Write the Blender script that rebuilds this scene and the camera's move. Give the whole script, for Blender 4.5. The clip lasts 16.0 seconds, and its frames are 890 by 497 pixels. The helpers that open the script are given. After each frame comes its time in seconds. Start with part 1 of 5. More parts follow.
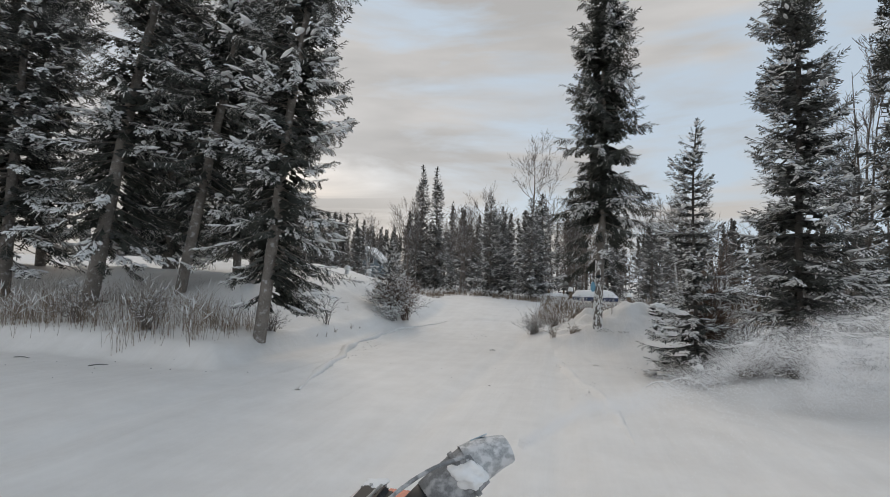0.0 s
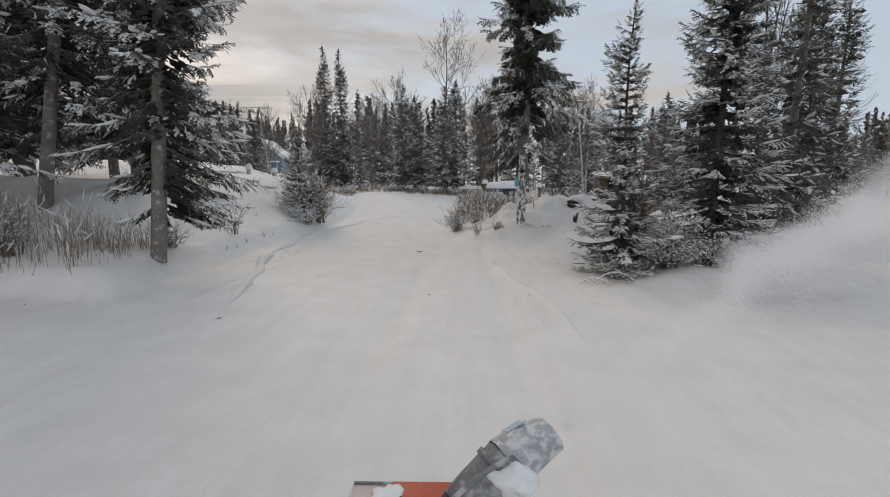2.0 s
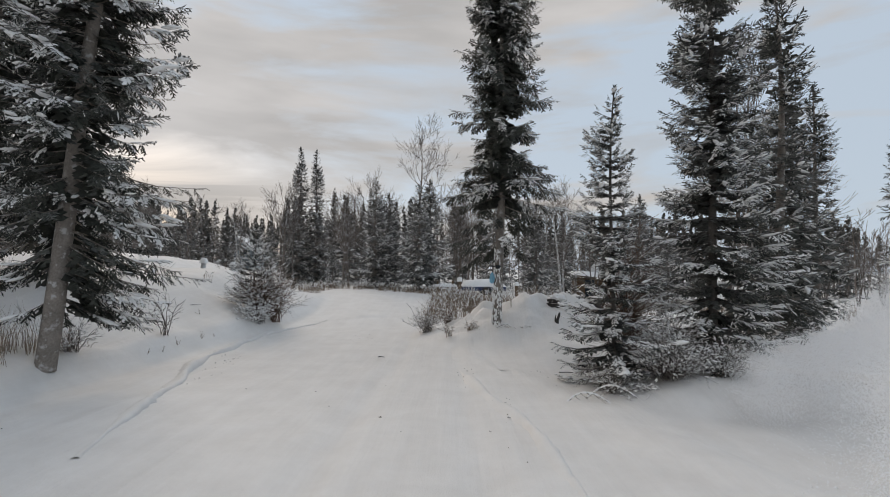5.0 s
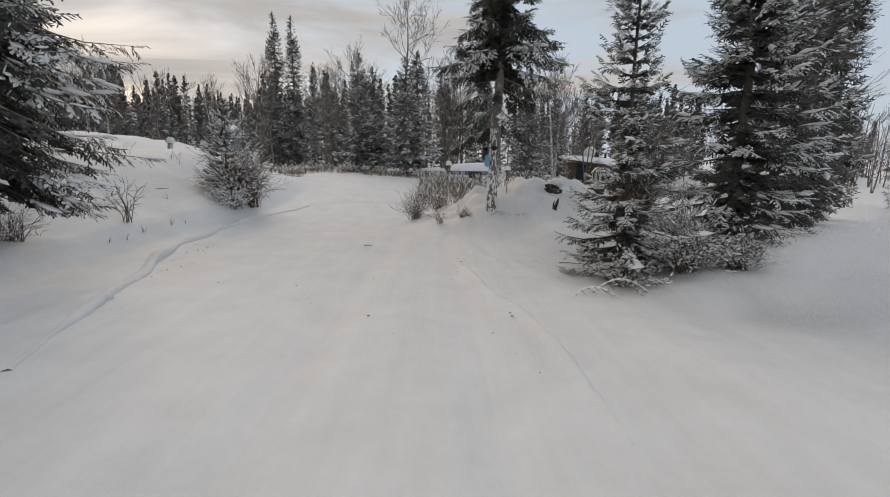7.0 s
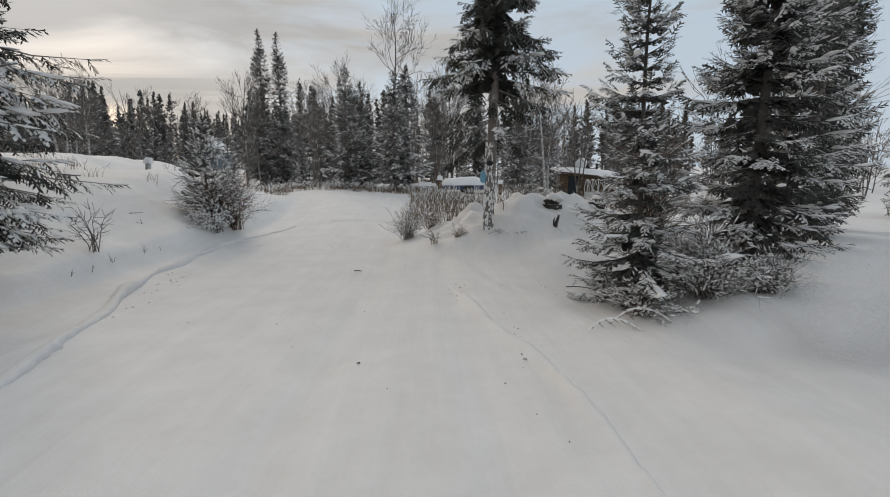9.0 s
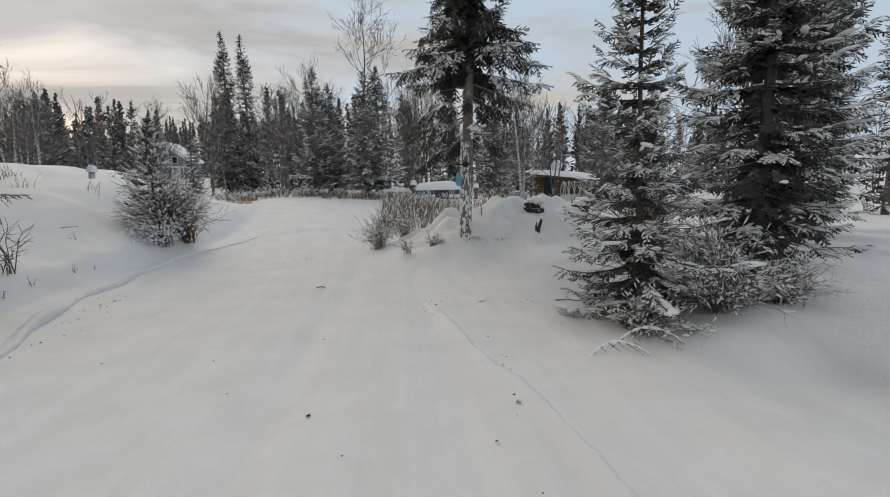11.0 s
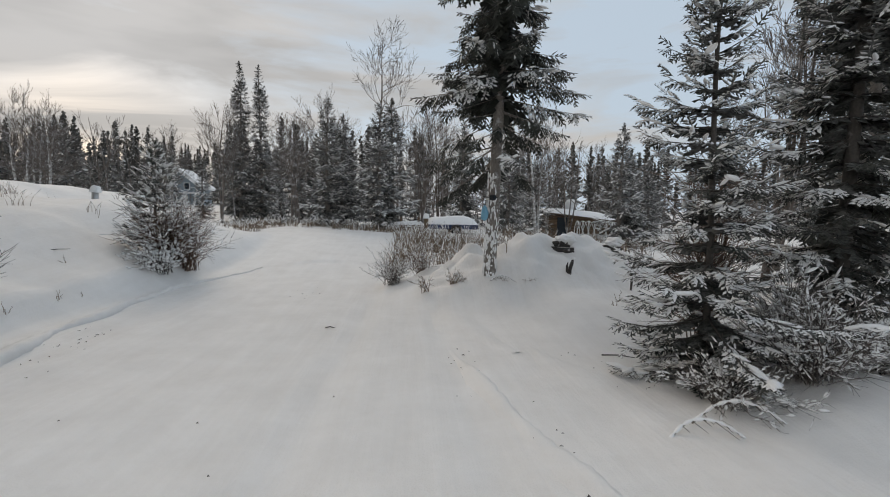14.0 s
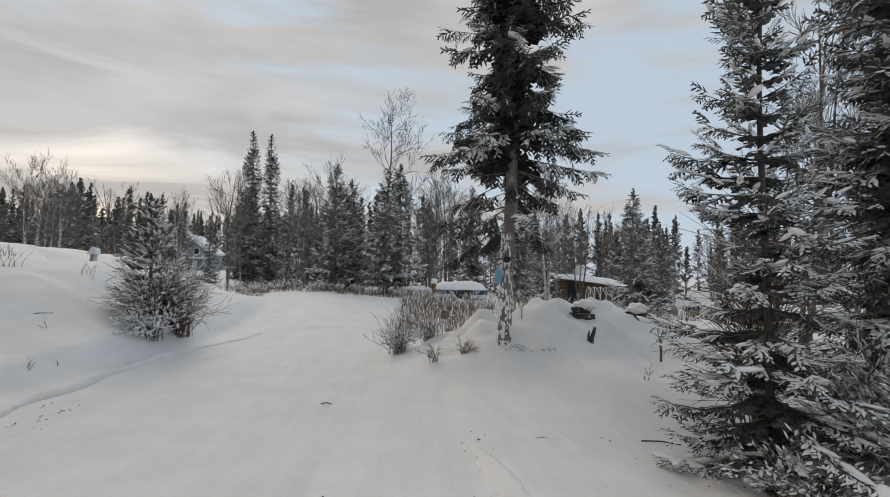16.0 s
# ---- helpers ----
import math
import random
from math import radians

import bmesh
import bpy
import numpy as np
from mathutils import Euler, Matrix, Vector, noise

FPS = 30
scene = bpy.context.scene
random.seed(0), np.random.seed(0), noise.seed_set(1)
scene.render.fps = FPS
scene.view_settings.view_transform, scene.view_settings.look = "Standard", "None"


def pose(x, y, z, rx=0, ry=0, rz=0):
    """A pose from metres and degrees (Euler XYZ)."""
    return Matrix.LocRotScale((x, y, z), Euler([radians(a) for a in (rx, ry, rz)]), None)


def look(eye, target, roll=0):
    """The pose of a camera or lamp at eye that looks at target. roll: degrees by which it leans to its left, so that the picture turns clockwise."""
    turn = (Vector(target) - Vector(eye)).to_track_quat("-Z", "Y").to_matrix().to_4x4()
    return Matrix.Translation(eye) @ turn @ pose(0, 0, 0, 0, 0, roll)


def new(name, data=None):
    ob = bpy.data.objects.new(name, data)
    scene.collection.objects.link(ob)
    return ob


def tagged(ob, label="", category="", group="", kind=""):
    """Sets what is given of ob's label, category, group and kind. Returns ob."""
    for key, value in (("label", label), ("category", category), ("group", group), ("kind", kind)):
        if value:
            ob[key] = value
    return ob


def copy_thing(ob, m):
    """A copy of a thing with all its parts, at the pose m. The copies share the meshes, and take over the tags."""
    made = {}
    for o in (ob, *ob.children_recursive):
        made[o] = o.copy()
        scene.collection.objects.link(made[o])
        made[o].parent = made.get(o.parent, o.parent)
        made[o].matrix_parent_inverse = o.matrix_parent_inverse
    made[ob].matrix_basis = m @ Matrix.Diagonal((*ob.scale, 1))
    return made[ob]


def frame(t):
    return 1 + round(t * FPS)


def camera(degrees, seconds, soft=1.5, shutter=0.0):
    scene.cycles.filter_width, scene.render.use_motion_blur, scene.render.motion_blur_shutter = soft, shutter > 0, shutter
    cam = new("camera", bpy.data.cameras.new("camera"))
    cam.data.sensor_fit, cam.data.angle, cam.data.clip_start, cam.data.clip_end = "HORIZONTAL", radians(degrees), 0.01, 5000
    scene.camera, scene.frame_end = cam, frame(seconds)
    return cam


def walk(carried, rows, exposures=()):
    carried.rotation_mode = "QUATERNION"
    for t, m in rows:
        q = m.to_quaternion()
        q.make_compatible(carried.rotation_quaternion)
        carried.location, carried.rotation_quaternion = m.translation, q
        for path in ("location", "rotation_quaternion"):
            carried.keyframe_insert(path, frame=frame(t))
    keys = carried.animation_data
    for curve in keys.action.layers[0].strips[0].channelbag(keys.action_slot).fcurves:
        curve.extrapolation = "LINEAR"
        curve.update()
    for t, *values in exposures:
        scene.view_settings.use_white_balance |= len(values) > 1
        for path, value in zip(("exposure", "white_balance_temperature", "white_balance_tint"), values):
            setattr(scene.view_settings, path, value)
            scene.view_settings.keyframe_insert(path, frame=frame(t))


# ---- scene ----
cam = camera(84.6, 16.0, soft=1.0)
PATH = [
    (0, (1.665, 1.767, 1.778), (1.177, 3.704, 1.891), 1.8),
    (0.5, (1.442, 1.979, 1.862), (1.129, 3.954, 1.817), 1.2),
    (1, (1.276, 2.134, 1.898), (1.105, 4.121, 1.750), 1.0),
    (1.5, (1.191, 2.279, 1.918), (1.037, 4.269, 1.787), 1.1),
    (2, (1.086, 2.406, 1.973), (0.979, 4.377, 1.652), 0.1),
    (2.5, (1.017, 2.492, 2.053), (0.922, 4.374, 1.384), -0.8),
    (3, (1.039, 2.538, 1.892), (0.950, 4.355, 1.061), 0.3),
    (3.5, (1.245, 2.947, 1.874), (1.186, 4.912, 1.506), -0.4),
    (4, (1.285, 3.385, 1.840), (1.275, 5.384, 1.891), 0.6),
    (4.2, (1.264, 3.458, 1.854), (1.253, 5.456, 1.944), 0.9),
    (6.3, (1.281, 4.616, 1.783), (1.242, 6.615, 1.728), 0.2),
    (6.5, (1.220, 4.694, 1.775), (1.199, 6.691, 1.655), 1.0),
    (7, (1.148, 4.836, 1.776), (1.190, 6.799, 1.392), 1.1),
    (7.5, (1.227, 5.005, 1.790), (1.309, 6.914, 1.199), -0.4),
    (8, (1.221, 5.219, 1.753), (1.304, 7.160, 1.278), 0.5),
    (8.5, (1.109, 5.424, 1.846), (1.180, 7.384, 1.457), 0.8),
    (9, (1.071, 5.591, 1.844), (1.149, 7.562, 1.512), 0.0),
    (9.5, (1.211, 5.801, 1.821), (1.341, 7.767, 1.479), -0.9),
    (9.7, (1.240, 5.888, 1.812), (1.398, 7.847, 1.440), -1.4),
    (11.8, (1.116, 6.898, 1.772), (1.289, 8.875, 1.524), -0.9),
    (12, (1.115, 6.952, 1.771), (1.255, 8.933, 1.534), -0.4),
    (12.5, (1.177, 7.143, 1.710), (1.374, 9.115, 1.438), -1.1),
    (13, (1.193, 7.336, 1.656), (1.429, 9.307, 1.412), -1.4),
    (13.5, (1.066, 7.392, 1.703), (1.255, 9.370, 1.480), 0.1),
    (14, (0.911, 7.500, 1.711), (1.064, 9.487, 1.541), 1.1),
    (14.5, (0.949, 7.670, 1.685), (1.074, 9.665, 1.621), 2.0),
    (15, (1.004, 7.829, 1.619), (1.132, 9.823, 1.713), 1.6),
    (15.5, (0.911, 8.012, 1.596), (1.050, 9.996, 1.810), 1.7),
    (16, (0.899, 8.167, 1.642), (1.018, 10.161, 1.741), 1.3),
]
walk(cam, [(t, look(e, g, r)) for t, e, g, r in PATH], exposures=((0.0, 0.14, 7750, 13), (1.5, 0.12, 7820, 14), (2.5, 0.08, 8050, 16), (4.0, 0.12, 7750, 14), (7.0, 0.10, 7950, 15), (9.5, 0.08, 7850, 13), (12.0, 0.12, 7800, 13), (16.0, 0.13, 7750, 13)))

# ---------------------------------------------------------------- sky and sun
world = bpy.data.worlds.new("winter_sky")
scene.world = world
world.use_nodes = True
wn, wl = world.node_tree.nodes, world.node_tree.links
wn.clear()


def wnode(kind, **sockets):
    n = wn.new(kind)
    for k, v in sockets.items():
        n.inputs[k.replace("_", " ")].default_value = v
    return n


sky = wn.new("ShaderNodeTexSky")
sky.sky_type, sky.sun_disc = "NISHITA", False
SUN_ELEV, SUN_TURN = radians(9), radians(-32)
sky.sun_elevation, sky.sun_rotation = SUN_ELEV, SUN_TURN
spot = wn.new("ShaderNodeTexCoord")
stretch = wn.new("ShaderNodeMapping")
stretch.inputs["Scale"].default_value = (1.0, 1.2, 5.2)
stretch.inputs["Rotation"].default_value = (0.08, -0.12, 0.3)
wl.new(spot.outputs["Generated"], stretch.inputs["Vector"])
cloud = wnode("ShaderNodeTexNoise", Scale=2.0, Detail=6.0, Roughness=0.55, Distortion=0.5)
wl.new(stretch.outputs["Vector"], cloud.inputs["Vector"])
cover = wn.new("ShaderNodeValToRGB")
cover.color_ramp.elements[0].position, cover.color_ramp.elements[1].position = 0.43, 0.60
# the cloud is closed to the west and breaks up to the east
side = wn.new("ShaderNodeSeparateXYZ")
wl.new(spot.outputs["Generated"], side.inputs["Vector"])
veil = wn.new("ShaderNodeMath")
veil.operation, veil.inputs[1].default_value = "MULTIPLY_ADD", -0.20
wl.new(side.outputs["X"], veil.inputs[0])
wl.new(cloud.outputs["Fac"], veil.inputs[2])
wl.new(veil.outputs[0], cover.inputs["Fac"])
shade = wnode("ShaderNodeTexNoise", Scale=2.7, Detail=4.0, Roughness=0.5, Distortion=0.2)
wl.new(stretch.outputs["Vector"], shade.inputs["Vector"])
greys = wn.new("ShaderNodeValToRGB")
greys.color_ramp.elements[0].position, greys.color_ramp.elements[0].color = 0.34, (0.375, 0.418, 0.475, 1)
greys.color_ramp.elements[1].position, greys.color_ramp.elements[1].color = 0.66, (0.50, 0.552, 0.625, 1)
wl.new(shade.outputs["Fac"], greys.inputs["Fac"])
# pale warm band low over the horizon
split = wn.new("ShaderNodeSeparateXYZ")
wl.new(spot.outputs["Generated"], split.inputs["Vector"])
low = wn.new("ShaderNodeValToRGB")
low.color_ramp.elements[0].position, low.color_ramp.elements[0].color = 0.08, (1, 1, 1, 1)
low.color_ramp.elements[1].position, low.color_ramp.elements[1].color = 0.24, (0, 0, 0, 1)
wl.new(split.outputs["Z"], low.inputs["Fac"])
warm = wn.new("ShaderNodeMix")
warm.data_type = "RGBA"
warm.inputs["B"].default_value = (0.475, 0.492, 0.51, 1)
lowpart = wn.new("ShaderNodeMath")
lowpart.operation = "MULTIPLY"
lowpart.inputs[1].default_value = 0.55
wl.new(low.outputs["Color"], lowpart.inputs[0])
wl.new(lowpart.outputs[0], warm.inputs["Factor"])
wl.new(greys.outputs["Color"], warm.inputs["A"])
blue = wn.new("ShaderNodeMix")
blue.data_type, blue.blend_type = "RGBA", "ADD"
blue.inputs["Factor"].default_value = 1.0
blue.inputs["B"].default_value = (0.385, 0.52, 0.70, 1)
faint = wn.new("ShaderNodeMix")
faint.data_type, faint.blend_type = "RGBA", "MULTIPLY"
faint.inputs["Factor"].default_value = 1.0
faint.inputs["B"].default_value = (0.012, 0.012, 0.012, 1)
wl.new(sky.outputs["Color"], faint.inputs["A"])
wl.new(faint.outputs["Result"], blue.inputs["A"])
both = wn.new("ShaderNodeMix")
both.data_type = "RGBA"
wl.new(cover.outputs["Color"], both.inputs["Factor"])
wl.new(blue.outputs["Result"], both.inputs["A"])
wl.new(warm.outputs["Result"], both.inputs["B"])
back = wnode("ShaderNodeBackground", Strength=1.0)
wl.new(both.outputs["Result"], back.inputs["Color"])
wout = wn.new("ShaderNodeOutputWorld")
wl.new(back.outputs["Background"], wout.inputs["Surface"])

sun = new("sun", bpy.data.lights.new("sun", "SUN"))
sun.data.energy, sun.data.angle, sun.data.color = 0.6, radians(25), (1.0, 0.93, 0.84)
sun.matrix_world = look((-6, 12, 9), (0, 0, 0))


# ---------------------------------------------------------------- materials
def material(name, colour, rough=0.8, metal=0.0, vary=0.25, scale=6.0, fine=60.0, bump=0.3, depth=0.01, second=None, patch=0.5, per_piece=0.0, dust=0.0):
    """A surface with variation at two scales, a second colour in patches and fine relief."""
    m = bpy.data.materials.new(name)
    m.use_nodes = True
    n, l = m.node_tree.nodes, m.node_tree.links
    b = n["Principled BSDF"]
    b.inputs["Roughness"].default_value, b.inputs["Metallic"].default_value = rough, metal
    co = n.new("ShaderNodeTexCoord")
    big, small = n.new("ShaderNodeTexNoise"), n.new("ShaderNodeTexNoise")
    for t, s, d in ((big, scale, 5.0), (small, fine, 4.0)):
        t.inputs["Scale"].default_value, t.inputs["Detail"].default_value = s, d
        l.new(co.outputs["Object"], t.inputs["Vector"])
    ramp = n.new("ShaderNodeValToRGB")
    dark, light = [c * (1 - vary) for c in colour], [min(1.0, c * (1 + vary)) for c in colour]
    e = ramp.color_ramp.elements
    e[0].position, e[0].color = 0.3, (*dark, 1)
    e[1].position, e[1].color = 0.7, (*light, 1)
    mixf = n.new("ShaderNodeMath")
    mixf.operation = "MULTIPLY_ADD"
    mixf.inputs[1].default_value, mixf.inputs[2].default_value = 0.5, 0.0
    l.new(small.outputs["Fac"], mixf.inputs[0])
    half = n.new("ShaderNodeMath")
    half.operation = "MULTIPLY_ADD"
    half.inputs[1].default_value = 0.5
    l.new(big.outputs["Fac"], half.inputs[0])
    l.new(mixf.outputs[0], half.inputs[2])
    l.new(half.outputs[0], ramp.inputs["Fac"])
    colour_out = ramp.outputs["Color"]
    if second:
        where = n.new("ShaderNodeValToRGB")
        where.color_ramp.elements[0].position, where.color_ramp.elements[1].position = patch, patch + 0.12
        third = n.new("ShaderNodeTexNoise")
        third.inputs["Scale"].default_value, third.inputs["Detail"].default_value = scale * 1.7, 6.0
        l.new(co.outputs["Object"], third.inputs["Vector"])
        l.new(third.outputs["Fac"], where.inputs["Fac"])
        mx = n.new("ShaderNodeMix")
        mx.data_type = "RGBA"
        mx.inputs["B"].default_value = (*second, 1)
        l.new(where.outputs["Color"], mx.inputs["Factor"])
        l.new(colour_out, mx.inputs["A"])
        colour_out = mx.outputs["Result"]
    if per_piece:
        geo = n.new("ShaderNodeNewGeometry")
        hue = n.new("ShaderNodeHueSaturation")
        val = n.new("ShaderNodeMath")
        val.operation = "MULTIPLY_ADD"
        val.inputs[1].default_value, val.inputs[2].default_value = 2 * per_piece, 1 - per_piece
        l.new(geo.outputs["Random Per Island"], val.inputs[0])
        l.new(val.outputs[0], hue.inputs["Value"])
        l.new(colour_out, hue.inputs["Color"])
        colour_out = hue.outputs["Color"]
    if dust:
        # powder settled on faces that lie flat
        geo2, axes = n.new("ShaderNodeNewGeometry"), n.new("ShaderNodeSeparateXYZ")
        l.new(geo2.outputs["Normal"], axes.inputs["Vector"])
        flat = n.new("ShaderNodeMath")
        flat.operation = "ABSOLUTE"
        l.new(axes.outputs["Z"], flat.inputs[0])
        amount = n.new("ShaderNodeMath")
        amount.operation = "MULTIPLY"
        l.new(flat.outputs[0], amount.inputs[0])
        l.new(half.outputs[0], amount.inputs[1])
        edge = n.new("ShaderNodeValToRGB")
        edge.color_ramp.elements[0].position, edge.color_ramp.elements[1].position = 0.36, 0.56
        edge.color_ramp.elements[1].color = (dust, dust, dust, 1)
        l.new(amount.outputs[0], edge.inputs["Fac"])
        mx2 = n.new("ShaderNodeMix")
        mx2.data_type = "RGBA"
        mx2.inputs["B"].default_value = (0.62, 0.62, 0.63, 1)
        l.new(edge.outputs["Color"], mx2.inputs["Factor"])
        l.new(colour_out, mx2.inputs["A"])
        colour_out = mx2.outputs["Result"]
    l.new(colour_out, b.inputs["Base Color"])
    if bump:
        bp = n.new("ShaderNodeBump")
        bp.inputs["Strength"].default_value, bp.inputs["Distance"].default_value = bump, depth
        l.new(half.outputs[0], bp.inputs["Height"])
        l.new(bp.outputs["Normal"], b.inputs["Normal"])
    return m


def snow_surface():
    """Trodden, ploughed snow: soft large unevenness, streaks along the driveway and fine grain."""
    m = bpy.data.materials.new("ground_snow")
    m.use_nodes = True
    n, l = m.node_tree.nodes, m.node_tree.links
    b = n["Principled BSDF"]
    b.inputs["Roughness"].default_value = 0.7
    co = n.new("ShaderNodeTexCoord")
    total = None
    for sx, sy, scale, weight in ((1, 1, 1.6, 0.42), (5.0, 0.45, 1.0, 0.26), (22.0, 0.7, 1.0, 0.10), (1, 1, 9.0, 0.14), (1, 1, 70.0, 0.09)):
        mp, t = n.new("ShaderNodeMapping"), n.new("ShaderNodeTexNoise")
        mp.inputs["Scale"].default_value = (sx, sy, 1)
        t.inputs["Scale"].default_value, t.inputs["Detail"].default_value = scale, 5.0
        l.new(co.outputs["Object"], mp.inputs["Vector"])
        l.new(mp.outputs["Vector"], t.inputs["Vector"])
        k = n.new("ShaderNodeMath")
        k.operation, k.inputs[1].default_value = "MULTIPLY_ADD", weight
        l.new(t.outputs["Fac"], k.inputs[0])
        if total is None:
            k.inputs[2].default_value = 0.0
        else:
            l.new(total, k.inputs[2])
        total = k.outputs[0]
    ramp = n.new("ShaderNodeValToRGB")
    e = ramp.color_ramp.elements
    e[0].position, e[0].color = 0.36, (0.745, 0.72, 0.695, 1)
    e[1].position, e[1].color = 0.64, (0.85, 0.828, 0.805, 1)
    l.new(total, ramp.inputs["Fac"])
    l.new(ramp.outputs["Color"], b.inputs["Base Color"])
    bp = n.new("ShaderNodeBump")
    bp.inputs["Strength"].default_value, bp.inputs["Distance"].default_value = 0.5, 0.12
    l.new(total, bp.inputs["Height"])
    l.new(bp.outputs["Normal"], b.inputs["Normal"])
    return m


M_SNOW = snow_surface()
M_CLUMP = material("clinging_snow", (0.87, 0.866, 0.862), 0.8, vary=0.04, scale=3.0, fine=40.0, bump=0.3, depth=0.02)
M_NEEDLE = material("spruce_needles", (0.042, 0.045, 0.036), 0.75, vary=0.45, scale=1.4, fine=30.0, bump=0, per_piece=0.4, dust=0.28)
# frosted needles, base colour also greyed and lightened for haze over distance
M_NEEDLE_FAR = material("frosted_hazed_spruce_needles", (0.085, 0.083, 0.074), 0.8, vary=0.4, scale=0.8, fine=14.0, bump=0, per_piece=0.4, dust=0.7)
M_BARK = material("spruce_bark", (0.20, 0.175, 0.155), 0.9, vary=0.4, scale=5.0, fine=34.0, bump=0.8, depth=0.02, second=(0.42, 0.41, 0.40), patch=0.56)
# spruce bark darkened to paint in the shade inside dense crowns
M_SHADEBARK = material("shaded_spruce_bark", (0.075, 0.066, 0.058), 0.9, vary=0.4, scale=5.0, fine=34.0, bump=0.8, depth=0.02, second=(0.16, 0.15, 0.145), patch=0.6)
M_PALE = material("snow_plastered_bark", (0.34, 0.32, 0.30), 0.9, vary=0.4, scale=4.0, fine=26.0, bump=0.8, depth=0.02, second=(0.66, 0.66, 0.66), patch=0.48)
M_TWIG = material("frosted_twigs", (0.15, 0.125, 0.11), 0.85, vary=0.4, scale=1.2, fine=12.0, bump=0, second=(0.46, 0.45, 0.45), patch=0.52, per_piece=0.3)
M_WILLOW = material("red_brown_willow_stems", (0.17, 0.105, 0.075), 0.8, vary=0.35, scale=4.0, fine=30.0, bump=0, second=(0.5, 0.48, 0.47), patch=0.58, per_piece=0.35)
M_GRASS = material("dead_grass", (0.26, 0.195, 0.145), 0.85, vary=0.4, scale=3.0, fine=30.0, bump=0, second=(0.62, 0.60, 0.58), patch=0.60, per_piece=0.4)
M_ORANGE = material("orange_enamel", (0.50, 0.085, 0.035), 0.5, vary=0.15, scale=4.0, fine=50.0, bump=0.3, depth=0.006, second=(0.66, 0.58, 0.56), patch=0.36)
M_CLEAN = material("clean_orange_enamel", (0.52, 0.075, 0.025), 0.4, vary=0.15, scale=6.0, fine=50.0, bump=0.2, depth=0.004, second=(0.66, 0.5, 0.46), patch=0.6)
M_BLACK = material("black_plastic", (0.012, 0.013, 0.015), 0.6, vary=0.2, scale=8.0, fine=60.0, bump=0.1, depth=0.002, second=(0.10, 0.10, 0.105), patch=0.66)
M_CRUST = material("frosted_grey_plastic", (0.20, 0.205, 0.21), 0.7, vary=0.35, scale=10.0, fine=110.0, bump=0.5, depth=0.01, second=(0.46, 0.46, 0.47), patch=0.50)
M_ICED = material("ice_crusted_plastic", (0.40, 0.41, 0.42), 0.6, vary=0.35, scale=14.0, fine=110.0, bump=0.6, depth=0.01, second=(0.66, 0.66, 0.67), patch=0.44)
M_LABEL = material("pale_blue_label", (0.45, 0.55, 0.62), 0.5, vary=0.1, bump=0, second=(0.75, 0.75, 0.75), patch=0.5)
M_STEEL = material("galvanised_steel", (0.5, 0.5, 0.5), 0.4, 0.8, vary=0.15, scale=10.0, bump=0.1, depth=0.002)
M_RUBBER = material("black_rubber", (0.02, 0.02, 0.02), 0.85, vary=0.2, bump=0.3, depth=0.004, second=(0.6, 0.6, 0.6), patch=0.6)
M_SIDING = material("blue_grey_siding", (0.24, 0.29, 0.32), 0.7, vary=0.12, scale=0.8, fine=9.0, bump=0.1)
M_TRIM = material("white_paint", (0.78, 0.78, 0.77), 0.6, vary=0.06, bump=0.1, depth=0.003)
M_PANE = material("dark_glass", (0.03, 0.04, 0.05), 0.1, vary=0.2, bump=0)
M_LOG = material("weathered_log", (0.17, 0.115, 0.075), 0.85, vary=0.35, scale=2.0, fine=24.0, bump=0.5, depth=0.02)
M_BROWN = material("dark_brown_boards", (0.075, 0.045, 0.035), 0.8, vary=0.3, scale=2.0, fine=20.0, bump=0.3)
M_TARP = material("blue_tarp", (0.035, 0.06, 0.14), 0.55, vary=0.2, scale=4.0, bump=0.3, depth=0.02)
M_SKYBLUE = material("light_blue_plastic", (0.16, 0.40, 0.55), 0.5, vary=0.12, scale=9.0, bump=0.2, depth=0.01)
M_DARKWOOD = material("rotten_wood", (0.05, 0.044, 0.04), 0.9, vary=0.4, scale=6.0, fine=40.0, bump=0.8, depth=0.02, second=(0.7, 0.7, 0.7), patch=0.6)
M_FLAKE = material("airborne_snow", (0.95, 0.95, 0.955), 0.9, vary=0.01, bump=0)


# ---------------------------------------------------------------- the land
def ease(v):
    v = np.clip(v, 0.0, 1.0)
    return v * v * (3 - 2 * v)


def ripple(x, y, s, k):
    return np.sin(x * s + 1.3 * k + 1.7 * np.sin(y * s * 0.7 + k)) * np.sin(y * s * 0.9 + 2.1 * k + 1.3 * np.sin(x * s * 0.6 - k))


